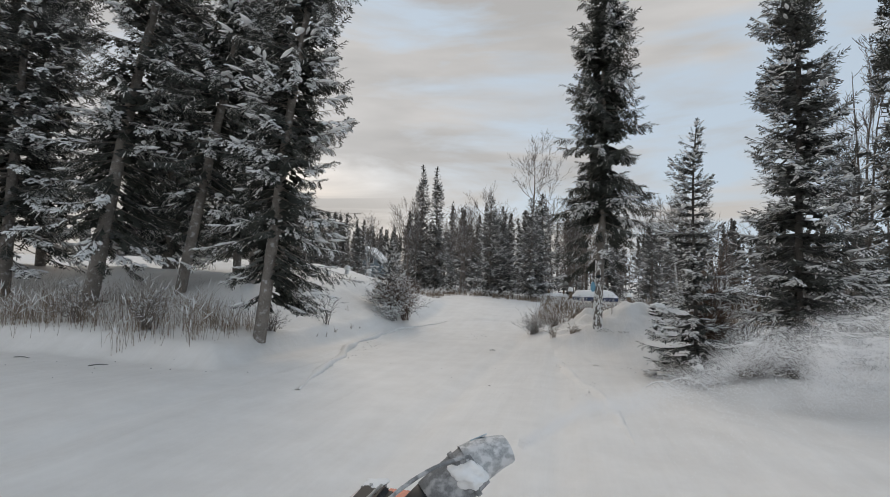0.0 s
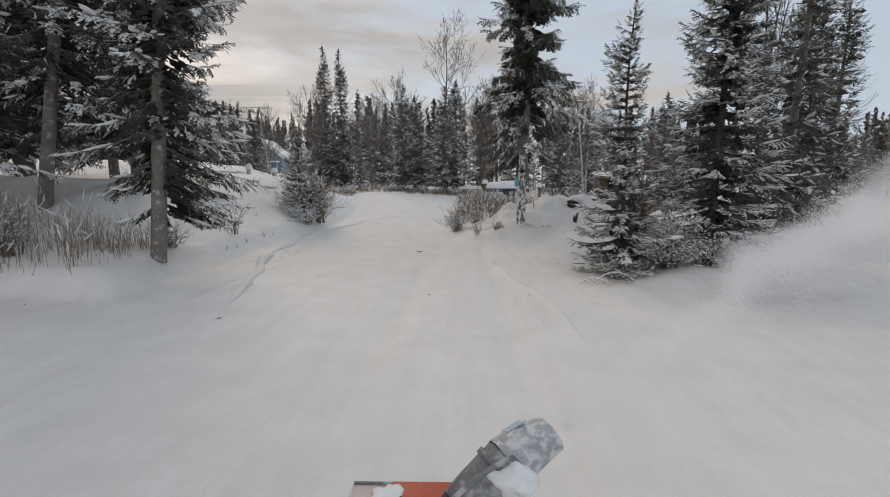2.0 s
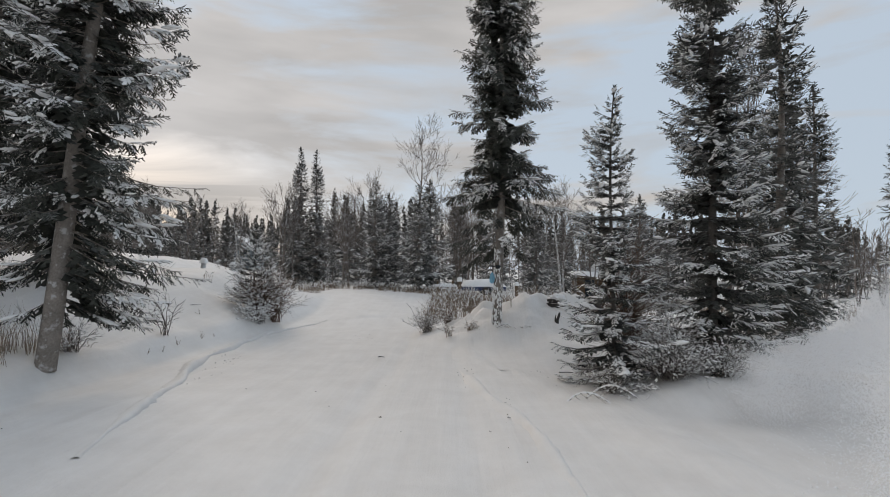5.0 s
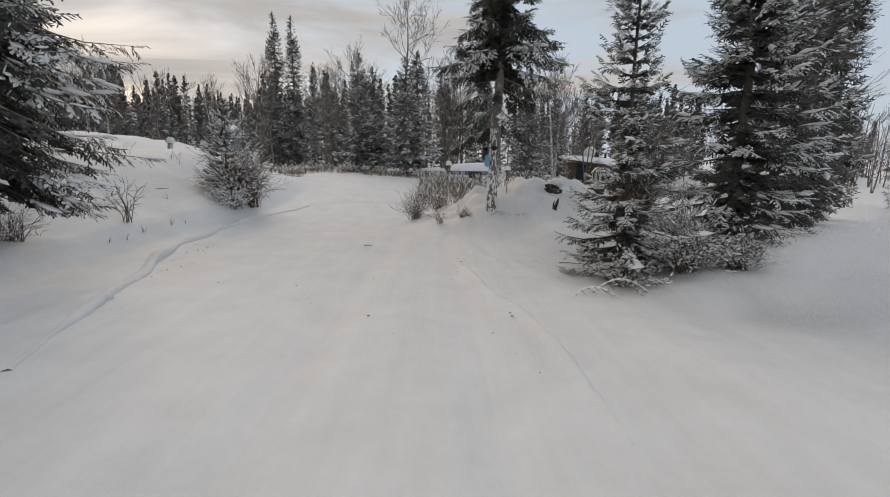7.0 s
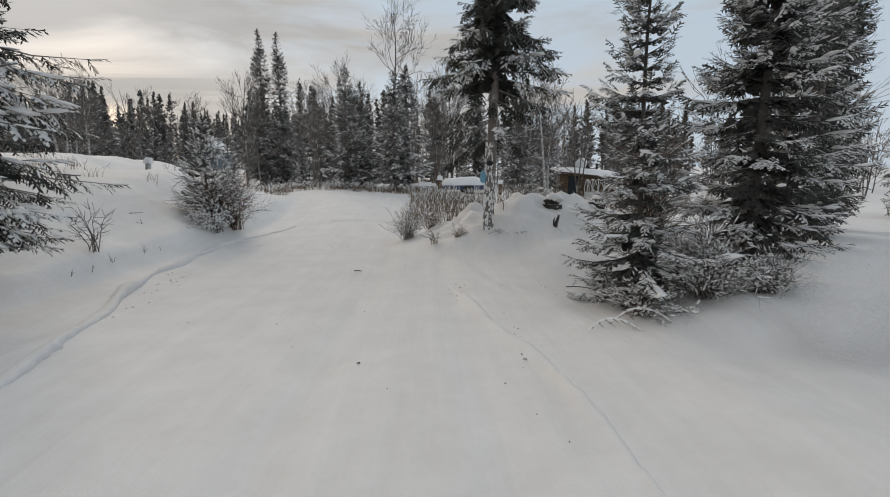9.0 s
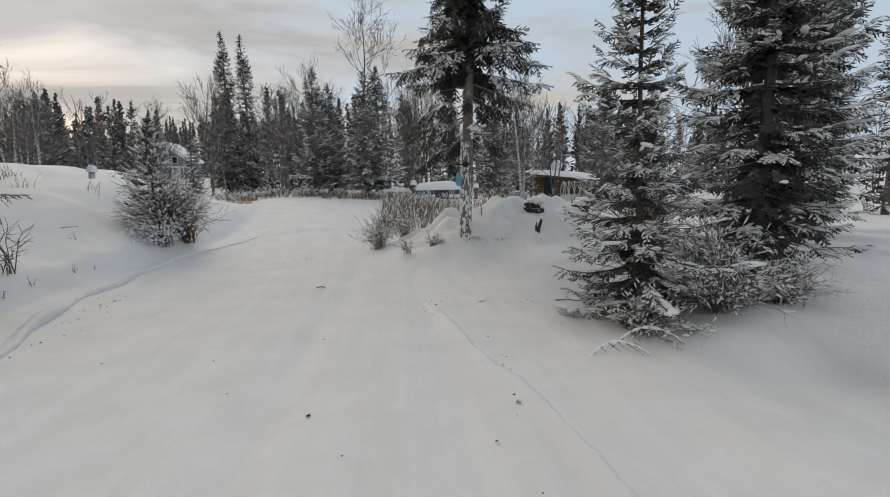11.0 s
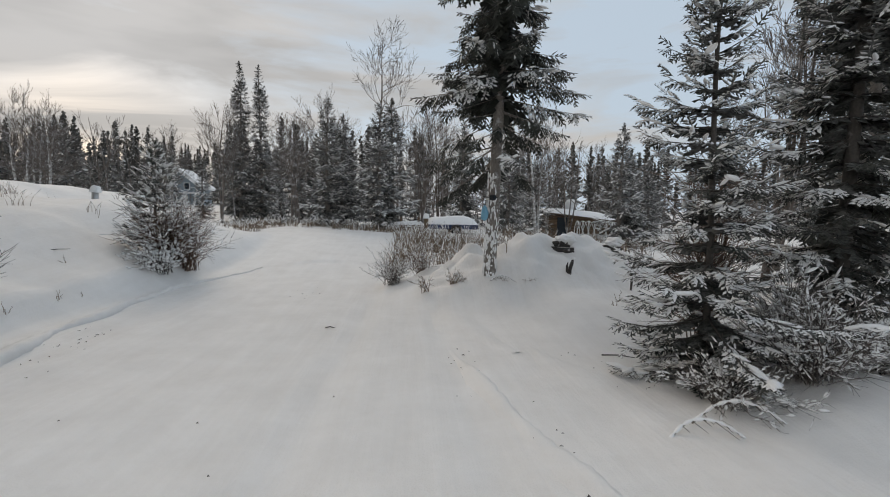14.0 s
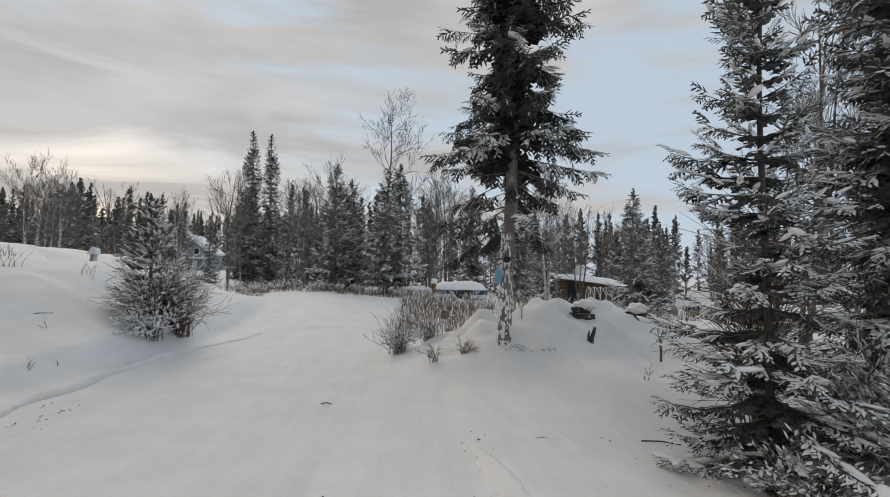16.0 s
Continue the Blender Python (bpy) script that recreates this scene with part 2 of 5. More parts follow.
def land(x, y):
    """Height of the snow surface, in metres, over the plan."""
    x, y = np.asarray(x, float), np.asarray(y, float)
    bend = 0.25 * np.sin(y * 0.35)
    z = -0.18 * ease((y - 7) / 8) + 0.62 * ease((y - 19) / 14) - 0.5 * ease((y - 36) / 30)
    z = z + 0.2 * ease((5.0 - y) / 4)
    z = z - 0.05 * np.clip(x, -7, 4) * ease((y - 20) / 6) * ease((48 - y) / 12)
    # driveway bank on the west side: a lip, a slope and the raised yard behind it
    d = np.minimum(-4.25 + bend - x, y - 9.4 + 0.12 * np.sin(x * 1.1))
    back = ease((y - 9.5) / 6)
    ends = 1 - 0.95 * ease((y - 21.5) / 8) * ease((x + 14.5) / 4)
    ends = ends * (1 - 0.8 * ease((y - 34) / 12))
    z = z + ends * (0.42 * ease(d / 0.7) + (0.25 + 1.1 * back) * ease((d - 0.3) / 3.6) + 0.12 * back * ease((-x - 7.5) / 5) * ease((34 - y) / 10))
    z = z - 0.5 * ease((y - 25) / 12) * ease((-x - 4) / 4) * ease((60 - y) / 12)
    # mound of pushed snow on the east side, and the hollow in front of it
    lumpy = 0.16 * ripple(x, y, 2.6, 0.7) + 0.13 * ripple(x, y, 5.5, 2.2) + 0.06 * ripple(x, y, 9.5, 0.9)
    z = z + 0.45 * np.exp(-(((x - 6.2) / 1.6) ** 2 + ((y - 18.8) / 1.3) ** 2)) + (0.92 + lumpy) * np.exp(-(((x - 4.0) / 1.9) ** 2 + ((y - 18.4) / 1.4) ** 2)) + (0.42 + lumpy) * np.exp(-(((x - 1.9) / 1.0) ** 2 + ((y - 18.5) / 1.2) ** 2))
    z = z + 0.38 * np.exp(-(((x - 2.7) / 0.9) ** 2 + ((y - 17.25) / 0.75) ** 2))
    z = z + 0.22 * ease((x - 2.6) / 1.2) * ease((y - 13.5) / 2) * ease((22 - y) / 4)
    z = z + 0.28 * ease((x - 3.4) / 2) * ease((y - 10.4) / 0.9) * ease((14 - y) / 2)
    # far ground climbs to the west, drops a little to the east
    far = ease((y - 45) / 90)
    z = z + 1.0 * far * ease((-x - 12) / 50) - 0.9 * ease((y - 22) / 14) * ease((x - 5) / 6)
    # shallow ruts along the driveway and the small unevenness of trodden snow
    lane = ease((3.0 - x) / 0.5) * ease((x + 4.3) / 0.5) * ease((24 - y) / 6)
    rut = np.exp(-(((x - 1.75 + 0.02 * y) / 0.16) ** 2)) + np.exp(-(((x + 0.15 - 0.02 * y) / 0.16) ** 2)) + np.exp(-(((x + 3.45 - 0.1 * np.sin(y * 0.4)) / 0.2) ** 2))
    z = z - 0.045 * lane * rut
    near = ease((60 - np.hypot(x, y)) / 30)
    z = z + near * (0.020 * ripple(x, y, 1.1, 0.4) + 0.010 * ripple(x, y, 2.9, 1.9)) * (1.0 + 2.2 * ease(d / 1.0) + 1.5 * ease((x - 3) / 1.5))
    return z


def at_land(x, y, sink=0.0):
    return float(land(x, y)) - sink


def mesh_object(name, verts, faces, mat, smooth=False, parent=None, label=""):
    """ONE mesh object from arrays, under a thing if a parent is given."""
    me = bpy.data.meshes.new(name)
    verts = np.asarray(verts, np.float32).reshape(-1, 3)
    groups = [np.asarray(f, np.int32) for f in faces if len(f)]
    loops = np.concatenate([g.ravel() for g in groups]) if groups else np.zeros(0, np.int32)
    sizes = np.concatenate([np.full(len(g), g.shape[1], np.int32) for g in groups]) if groups else np.zeros(0, np.int32)
    me.vertices.add(len(verts))
    me.vertices.foreach_set("co", verts.ravel())
    me.loops.add(len(loops))
    me.loops.foreach_set("vertex_index", loops)
    me.polygons.add(len(sizes))
    me.polygons.foreach_set("loop_start", np.concatenate([[0], np.cumsum(sizes)[:-1]]).astype(np.int32) if len(sizes) else sizes)
    me.update(calc_edges=True)
    me.materials.append(mat)
    if smooth:
        me.polygons.foreach_set("use_smooth", np.ones(len(me.polygons), bool))
    me.update()
    ob = new(name, me)
    if parent is not None:
        ob.parent = parent
    if label:
        tagged(ob, label)
    return ob


def part(name, bm, mat, parent, label="", smooth=False):
    """Links a bmesh as one mesh object under a thing or a part."""
    me = bpy.data.meshes.new(name)
    bmesh.ops.recalc_face_normals(bm, faces=bm.faces)
    for f in bm.faces:
        f.smooth = smooth
    bm.to_mesh(me)
    bm.free()
    me.materials.append(mat)
    ob = new(name, me)
    if parent is not None:
        ob.parent = parent
    if label:
        tagged(ob, label)
    return ob


def graded(lo, hi, step, near_lo, near_hi, grow=1.13):
    """Even steps between near_lo and near_hi, growing ones outside."""
    mid = list(np.arange(near_lo, near_hi, step))
    up, s = [mid[-1] + step], step
    while up[-1] < hi:
        s *= grow
        up.append(up[-1] + s)
    down, s = [near_lo - step], step
    while down[-1] > lo:
        s *= grow
        down.append(down[-1] - s)
    return np.array(down[::-1] + mid + up)


gx, gy = graded(-1600, 1600, 0.14, -14, 12), graded(-300, 2200, 0.14, 0.0, 30)
GX, GY = np.meshgrid(gx, gy)
GZ = land(GX, GY)
nx, ny = len(gx), len(gy)
idx = np.arange(nx * ny).reshape(ny, nx)
quads = np.stack([idx[:-1, :-1], idx[:-1, 1:], idx[1:, 1:], idx[1:, :-1]], -1).reshape(-1, 4)
ground = mesh_object("ground", np.stack([GX, GY, GZ], -1).reshape(-1, 3), [quads], M_SNOW, smooth=True)
tagged(ground, "snow-covered driveway and banks, lightly rutted and white", "ground", kind="structure")


# ---------------------------------------------------------------- plants
def cross(a, b):
    a, b = np.broadcast_arrays(a, b)
    return np.stack([a[..., 1] * b[..., 2] - a[..., 2] * b[..., 1], a[..., 2] * b[..., 0] - a[..., 0] * b[..., 2], a[..., 0] * b[..., 1] - a[..., 1] * b[..., 0]], -1)


class Heap:
    """Collects copies of small templates into one mesh."""

    def __init__(self):
        self.v, self.f, self.n = [], [], 0

    def add(self, verts, faces):
        self.v.append(np.asarray(verts, float))
        self.f.append(np.asarray(faces) + self.n)
        self.n += len(verts)

    def many(self, tv, tf, origin, ax, ay, az):
        """Copies of the template at the origins, with axes of the given length (N x 3 each)."""
        k = len(origin)
        if not k:
            return
        v = origin[:, None] + tv[None, :, 0:1] * ax[:, None] + tv[None, :, 1:2] * ay[:, None] + tv[None, :, 2:3] * az[:, None]
        f = tf[None] + (np.arange(k) * len(tv))[:, None, None] + self.n
        self.v.append(v.reshape(-1, 3))
        self.f.append(f.reshape(-1, tf.shape[1]))
        self.n += k * len(tv)

    def put(self, name, mat, parent=None, label="", smooth=False):
        return mesh_object(name, np.concatenate(self.v) if self.v else np.zeros((0, 3)), self.f, mat, smooth, parent, label)


def tube(heap, pts, radii, sides=5):
    """A tapered tube through the points."""
    pts = np.asarray(pts, float)
    d = np.empty_like(pts)
    d[1:-1], d[0], d[-1] = pts[2:] - pts[:-2], pts[1] - pts[0], pts[-1] - pts[-2]
    d /= np.linalg.norm(d, axis=1)[:, None] + 1e-9
    ref = np.where(np.abs(d[:, 2:3]) > 0.9, np.array([[1.0, 0, 0]]), np.array([[0, 0, 1.0]]))
    a = cross(d, ref)
    a /= np.linalg.norm(a, axis=1)[:, None]
    b = cross(d, a)
    th = np.linspace(0, 2 * np.pi, sides, endpoint=False)
    ring = pts[:, None] + np.asarray(radii)[:, None, None] * (np.cos(th)[None, :, None] * a[:, None] + np.sin(th)[None, :, None] * b[:, None])
    n = len(pts)
    i = np.arange(n * sides).reshape(n, sides)
    j = np.roll(i, -1, axis=1)
    heap.add(ring.reshape(-1, 3), np.stack([i[:-1], j[:-1], j[1:], i[1:]], -1).reshape(-1, 4))


UP = np.array([0, 0, 1.0])


def lump(rings, sides, rng):
    """A flattened, uneven roll of snow along +x, one long and about one wide and high."""
    v, f = [], []
    for k in range(rings):
        u = k / (rings - 1)
        r = max(0.06, math.sin(math.pi * u)) ** 0.5
        for s in range(sides):
            a = 2 * math.pi * s / sides
            q = r * rng.uniform(0.78, 1.22) if 0 < k < rings - 1 else r
            v.append((u, 0.5 * q * math.cos(a), 0.5 * q * math.sin(a) + 0.2))
    for k in range(rings - 1):
        for s in range(sides):
            a, b = k * sides + s, k * sides + (s + 1) % sides
            f.append((a, b, b + sides, a + sides))
    return np.array(v), np.array(f)


def spray(laterals, rng, fat=1.0):
    """A flat fan of needled shoots along +x, one long: a middle shoot and side shoots, with matching caps of snow."""
    v, f, sv, sf = [], [], [], []

    def cap(p, d, ln, w):
        q, k, w = np.array([-d[1], d[0], 0.0]), len(sv), w * fat
        m = rng.uniform(0.4, 0.65)
        sv.extend([p, p + d * ln * m + q * w * rng.uniform(0.35, 0.65), p + d * ln, p + d * ln * m - q * w * rng.uniform(0.35, 0.65), p + d * ln * m + UP * w * rng.uniform(0.3, 0.7)])
        sf.extend([(k, k + 4, k + 1), (k + 1, k + 4, k + 2), (k + 2, k + 4, k + 3), (k + 3, k + 4, k)])

    def shoot(p, d, ln, n, w):
        """Needles along a shoot: pointed leaf-shaped faces, one after another."""
        q = np.array([-d[1], d[0], 0.0])
        for k in range(n):
            o, b, m = p + d * ln * k / n, len(v), ln / n
            v.extend([o - d * 0.1 * m, o + d * m * rng.uniform(0.4, 0.7) + q * w * rng.uniform(0.7, 1.3) - UP * w * 0.3, o + d * m * 1.15, o + d * m * rng.uniform(0.4, 0.7) - q * w * rng.uniform(0.7, 1.3) - UP * w * 0.3])
            f.extend([(b, b + 2, b + 1), (b, b + 3, b + 2)])

    if not laterals:
        shoot(np.array([0, 0, 0.0]), np.array([1.0, 0, 0]), 0.92, 2, 0.2)
        return np.array(v, float), np.array(f), None, None
    shoot(np.array([0, 0, 0.0]), np.array([1.0, 0, 0]), 0.95, 3, 0.05)
    cap(np.array([0.1, 0, 0.02]), np.array([1.0, 0, 0]), 0.85, 0.15)
    for k in range(laterals):
        u = 0.08 + 0.76 * k / max(1, laterals - 1)
        for side in (-1, 1):
            a = side * rng.uniform(0.5, 0.95)
            p, d, ln = np.array([u, 0, 0.0]), np.array([math.cos(a), math.sin(a), rng.uniform(-0.45, 0.02)]), (0.46 - 0.26 * u) * rng.uniform(0.7, 1.3)
            shoot(p, d, ln, 1, 0.05)
            if rng.random() < 0.7:
                cap(p + d * 0.05 + UP * 0.02, d, ln * rng.uniform(0.7, 1.0), 0.13)
    return np.array(v, float), np.array(f), np.array(sv, float), np.array(sf)


RNG = np.random.default_rng(7)
SPRAYS = [spray(4, RNG) for _ in range(5)]
SPRAYS_LADEN = [spray(4, RNG, 1.45) for _ in range(5)]
SPRAYS_FAR = [spray(0, RNG) for _ in range(3)]
LUMPS = [lump(4, 5, RNG) for _ in range(5)]
FINGERS = [lump(3, 4, RNG) for _ in range(3)]
LUMPS_FAR = [lump(3, 4, RNG) for _ in range(2)]

def unit(v):
    return v / (np.linalg.norm(v, axis=-1, keepdims=True) + 1e-9)


def conifer_into(needles, snow, wood, rng, height, radius, clear=0.4, gap=0.2, per=5, twig=0.3, droop=0.35, snowy=0.5, shape=0.85, thick=0.12, lean=(0, 0), far=False, shag=0.3, base=(0, 0, 0), open_to=0.0, low=0.55, bare_front=0.0, close=0.30, fine=False, dense=False, pile=1.0, lumpy=0.0, gappy=9.0, hang=0.0, tip=0.26, skirt=0.0):
    """A spruce: a tapered trunk, tiers of drooping limbs, fans of needles on them, snow lying on the boughs.
    open_to: height up to which the crown is thin and the trunk shows; bare_front: the same on the open south side."""
    base = np.array(base, float)
    hs = np.linspace(0, 1, 12)
    wob = 0.012 * height * np.stack([np.sin(hs * 5 + rng.uniform(0, 6)), np.sin(hs * 4 + rng.uniform(0, 6))], -1) * hs[:, None]
    axis = np.stack([lean[0] * height * hs + wob[:, 0], lean[1] * height * hs + wob[:, 1], height * hs], -1) + base
    tube(wood, axis, thick * (1 - hs) ** 0.8 + 0.008, 5 if far else 9)
    O, D, L, S = [], [], [], []
    SO, SD, SW, F = [], [], [], []
    z = clear
    us = np.linspace(0, 1, 4)
    while z < height * 0.985:
        rel = (z - clear) / (height - clear)
        tier = rng.uniform(0.82, 1.12)
        r = tier * radius * (1 - rel) ** shape * min(1.0, low + 3.0 * rel) + 0.05
        thin = z < open_to
        for _ in range(per if rel < 0.85 else 3 if far else max(4, per // 2)):
            if rng.random() < (0.62 if thin else 0.12 * shag):
                continue
            az = rng.uniform(0, 2 * np.pi)
            if np.sin(2 * az + 1.6 * z + thick * 70) + np.sin(3 * az - 2.7 * z + 1) < -gappy:
                continue
            if z < bare_front and np.sin(az) < -0.35 and rng.random() < 0.85:
                continue
            ln = r * rng.uniform(1 - shag, 1 + 0.5 * shag)
            ln *= 1 + lumpy * (np.sin(2 * az + 1.9 * z + thick * 90) * np.sin(1.3 * z + az + 2) + 0.5 * np.sin(az + 4.1 * z))
            out = np.array([np.cos(az), np.sin(az), 0])
            rise = (0.25 if far else 0.62) * rel - droop * (1 - rel) * rng.uniform(0.6, 1.3)
            g = min(height * 0.99, z + rng.uniform(-0.2, 0.2) * gap) / height * 11
            p0 = axis[int(g)] + (axis[min(11, int(g) + 1)] - axis[int(g)]) * (g % 1)
            spine = p0 + out * (us * ln)[:, None] + UP * (ln * (rise * us - 0.3 * droop * us**2 + tip * us**3))[:, None]
            if not far:
                tube(wood, spine, 0.012 * (0.35 + ln * 0.6) * (1.1 - us) + 0.002, 3)
            inner = 0.45 if thin else (0.02 if dense else 0.15 if ln > 0.5 else 0.06)
            n = max(2, int(ln * (1 - inner) / (twig * (0.6 if far else close))))
            flat0 = np.array([-out[1], out[0], 0])
            for k in range(n):
                u = inner + (1 - inner) * (k + rng.random() * 0.7) / n
                i = min(2, int(u * 3))
                o = spine[i] + (spine[i + 1] - spine[i]) * (u * 3 - i)
                s = (1 if k % 2 else -1) * rng.uniform(0.1, 1.0) * (1 - 0.45 * u)
                t = twig * rng.uniform(0.65, 1.25) * (1.2 - 0.5 * u) * min(1.0, (0.12 + 0.7 * ln) if far else (0.45 + ln))
                d = out * rng.uniform(0.5, 1.0) + flat0 * s + UP * (rise * 0.6 - droop * rng.uniform(0.0, 1.3) - hang * rng.uniform(0.0, 1.6))
                O.append(o), D.append(d), L.append(t), S.append(u)
            O.append(spine[-1] - 0.3 * twig * out), D.append(spine[-1] - spine[-2] + 0.05 * UP), L.append(twig * min(1.0, 0.5 + ln)), S.append(1.0)
            # snow lying on the outer half of the bough
            laden = rng.random() < snowy and rel < 0.97
            F.extend([laden] * (len(O) - len(F)))
            if laden:
                heavy = 1 + skirt * max(0.0, 1 - 2.6 * rel)
                for k in range(1 if far else int(3 * heavy)):
                    u = rng.uniform(0.45, 0.95)
                    i = min(2, int(u * 3))
                    dd = spine[i + 1] - spine[i]
                    SO.append(spine[i] + dd * (u * 3 - i) + flat0 * rng.normal(0, 0.14) * min(ln, 1.0))
                    SD.append((unit(dd) + flat0 * rng.normal(0, 0.5)) * heavy * pile * rng.uniform(0.12, 0.26) * (0.45 + 0.55 * min(ln, 1.3)) * (3.0 if far else 1.0))
                    SW.append(rng.uniform(0.35, 0.75) if far else rng.uniform(0.25, 0.55))
        z += gap * rng.uniform(0.8, 1.2) * ((1.1 - 0.75 * rel) if far else 1.0 if rel < 0.7 else 0.75)
    O.append(axis[-1] - UP * 0.15), D.append(UP * 1.0 + 0.01), L.append(0.3 if far else 0.4 * twig + 0.15), S.append(0.0), F.append(False)
    O, D, L, S = np.array(O), unit(np.array(D)), np.array(L), np.array(S)
    side = unit(cross(UP + 0.01, D))
    top = cross(D, side)
    tilt = rng.uniform(-0.5, 0.5, len(O))[:, None]
    side, top = unit(side + tilt * top), unit(top - tilt * side)
    core = S < (0.3 if dense else 0.4 if not far else 2.0)
    F = np.array(F)
    LADEN = F & (rng.random(len(O)) < 0.85) & (D[:, 2] < 0.8)
    for kinds, which in ((SPRAYS_FAR, core), (SPRAYS_LADEN if pile > 1 else SPRAYS, ~core)):
        pick = rng.integers(0, len(kinds), len(O))
        for k, (tv, tf, nv, nf) in enumerate(kinds):
            w = which & (pick == k)
            needles.many(tv, tf, O[w], D[w] * L[w, None], side[w] * L[w, None] * (1.5 if kinds is SPRAYS_FAR else 1.2), top[w] * L[w, None])
            if nv is not None and fine:
                w = w & LADEN
                c = (rng.uniform(0.6, 1.25, w.sum()) * L[w])[:, None]
                snow.many(nv, nf, O[w] + UP * 0.004, D[w] * L[w, None], side[w] * L[w, None] * 1.2, top[w] * c * np.where(top[w, 2:3] < 0, -1, 1))
    # fingers of snow on the single shoots of laden boughs, a thin dusting on others
    flatside = unit(cross(UP + 0.01, D))
    flattop = unit(cross(D, flatside) + 0.5 * UP)
    chance = rng.random(len(O))
    thick_snow = F & (S > 0.3) & (chance < 0.8) & (D[:, 2] < 0.75) & (not far) & (not fine)
    thin_snow = ~F & (S > 0.45) & (chance < 0.16) & (D[:, 2] < 0.7) & (not far)
    for which, w0, w1, hi in ((thick_snow, 0.22, 0.46, 0.5), (thin_snow, 0.07, 0.16, 0.5)):
        pick = rng.integers(0, 3, len(O))
        for k, (tv, tf) in enumerate(FINGERS):
            w = which & (pick == k)
            c = w.sum()
            wd = L[w] * rng.uniform(w0, w1, c)
            snow.many(tv, tf, O[w] + flattop[w] * 0.01 + D[w] * (L[w] * rng.uniform(0.0, 0.3, c))[:, None], D[w] * (L[w] * rng.uniform(0.45, 0.95, c))[:, None], flatside[w] * wd[:, None], flattop[w] * (wd * hi)[:, None])
    if SO:
        SO, SD, SW = np.array(SO), np.array(SD), np.array(SW)
        ss = unit(cross(UP + 0.01, SD))
        st = unit(cross(SD, ss) + 0.3 * UP)
        ln = np.linalg.norm(SD, axis=1)
        lumps = LUMPS_FAR if far else LUMPS
        pick = rng.integers(0, len(lumps), len(SO))
        for k, (tv, tf) in enumerate(lumps):
            w = pick == k
            snow.many(tv, tf, SO[w], SD[w], ss[w] * (ln * SW)[w, None], st[w] * (ln * SW * (0.6 if far else 0.42))[w, None])


def conifer(name, label, x, y, seed, mat=None, bark=None, snow_label="clumps of fresh snow", sink=0.06, group="", **kw):
    needles, snow, wood = Heap(), Heap(), Heap()
    conifer_into(needles, snow, wood, np.random.default_rng(seed), **kw)
    tree = new(name)
    wood.put("trunk", bark or M_BARK, tree, "", smooth=True)
    needles.put("crown", mat or M_NEEDLE, tree)
    tagged(snow.put("snow_load", M_CLUMP, tree, snow_label, smooth=True), kind="stuff")
    tree.matrix_basis = pose(x, y, at_land(x, y, sink))
    return tagged(tree, label, "tree", group)


def limbs(heap, rng, p, d, ln, r, level, spread=0.6, split=3, up=0.12, sides=4, fine=0.004):
    """Branches that fork again and again."""
    n = 4
    pts = [p]
    for k in range(n):
        d = unit(d + rng.normal(0, 0.13, 3) + UP * up * 0.4)
        pts.append(pts[-1] + d * ln / n)
    pts = np.array(pts)
    rad = np.linspace(r, max(r * 0.55, fine), n + 1)
    tube(heap, pts, rad, max(3, sides))
    if level == 0:
        return
    for k in range(split + (level > 1)):
        u = rng.uniform(0.35, 1.0) if k else 1.0
        o = np.array([np.interp(u * n, range(n + 1), pts[:, q]) for q in range(3)])
        turn = unit(rng.normal(0, 1, 3))
        nd = unit(d * (1.0 if k else 1.3) + turn * spread * (1.0 if k else 0.5) + UP * up)
        limbs(heap, rng, o, nd, ln * rng.uniform(0.5, 0.78), max(r * (0.62 if k == 0 else 0.45), fine), level - 1, spread, split, up, sides - 1, fine)


def bare_tree_into(trunk, crown, rng, height, thick, base=(0, 0, 0), stems=1, first=0.4, lean=(0, 0), level=4, spread=0.65, reach=0.22, count=12, fine=0.006):
    base = np.array(base, float)
    for s in range(stems):
        hs = np.linspace(0, 1, 9)
        a = rng.uniform(0, 6.28)
        out = (0.1 if stems > 1 else 0.02) * height
        h = height * rng.uniform(0.8, 1.0) if stems > 1 else height
        axis = base + np.stack([lean[0] * h * hs + out * np.cos(a) * hs + 0.015 * h * np.sin(hs * 6 + a), lean[1] * h * hs + out * np.sin(a) * hs, h * hs], -1)
        tube(trunk, axis, thick * (1 - hs) ** 0.75 + fine, 7)
        for k in range(max(3, count // stems)):
            u = first + (0.98 - first) * (k + rng.random()) / max(3, count // stems)
            o = np.array([np.interp(u, hs, axis[:, q]) for q in range(3)])
            az = rng.uniform(0, 6.28)
            d = unit(np.array([np.cos(az), np.sin(az), rng.uniform(0.5, 1.4)]))
            limbs(crown, rng, o, d, height * reach * (1.25 - 0.8 * u) * rng.uniform(0.7, 1.2), thick * 0.4 * (1.1 - u) + fine, level - 1, spread, 3, 0.15, 4, fine)


def bare_tree(name, label, x, y, seed, sink=0.1, bark=None, twigs=None, category="tree", **kw):
    trunk, crown = Heap(), Heap()
    bare_tree_into(trunk, crown, np.random.default_rng(seed), **kw)
    tree = new(name)
    trunk.put("trunk", bark or M_PALE, tree, smooth=True)
    crown.put("crown", twigs or M_TWIG, tree)
    tree.matrix_basis = pose(x, y, at_land(x, y, sink))
    return tagged(tree, label, category)


def spread_copies(tree, places):
    """Copies of a tree at (x, y, size, turn)."""
    for x, y, s, turn in places:
        copy_thing(tree, pose(x, y, at_land(x, y, 0.1), 0, 0, turn) @ Matrix.Scale(s, 4))



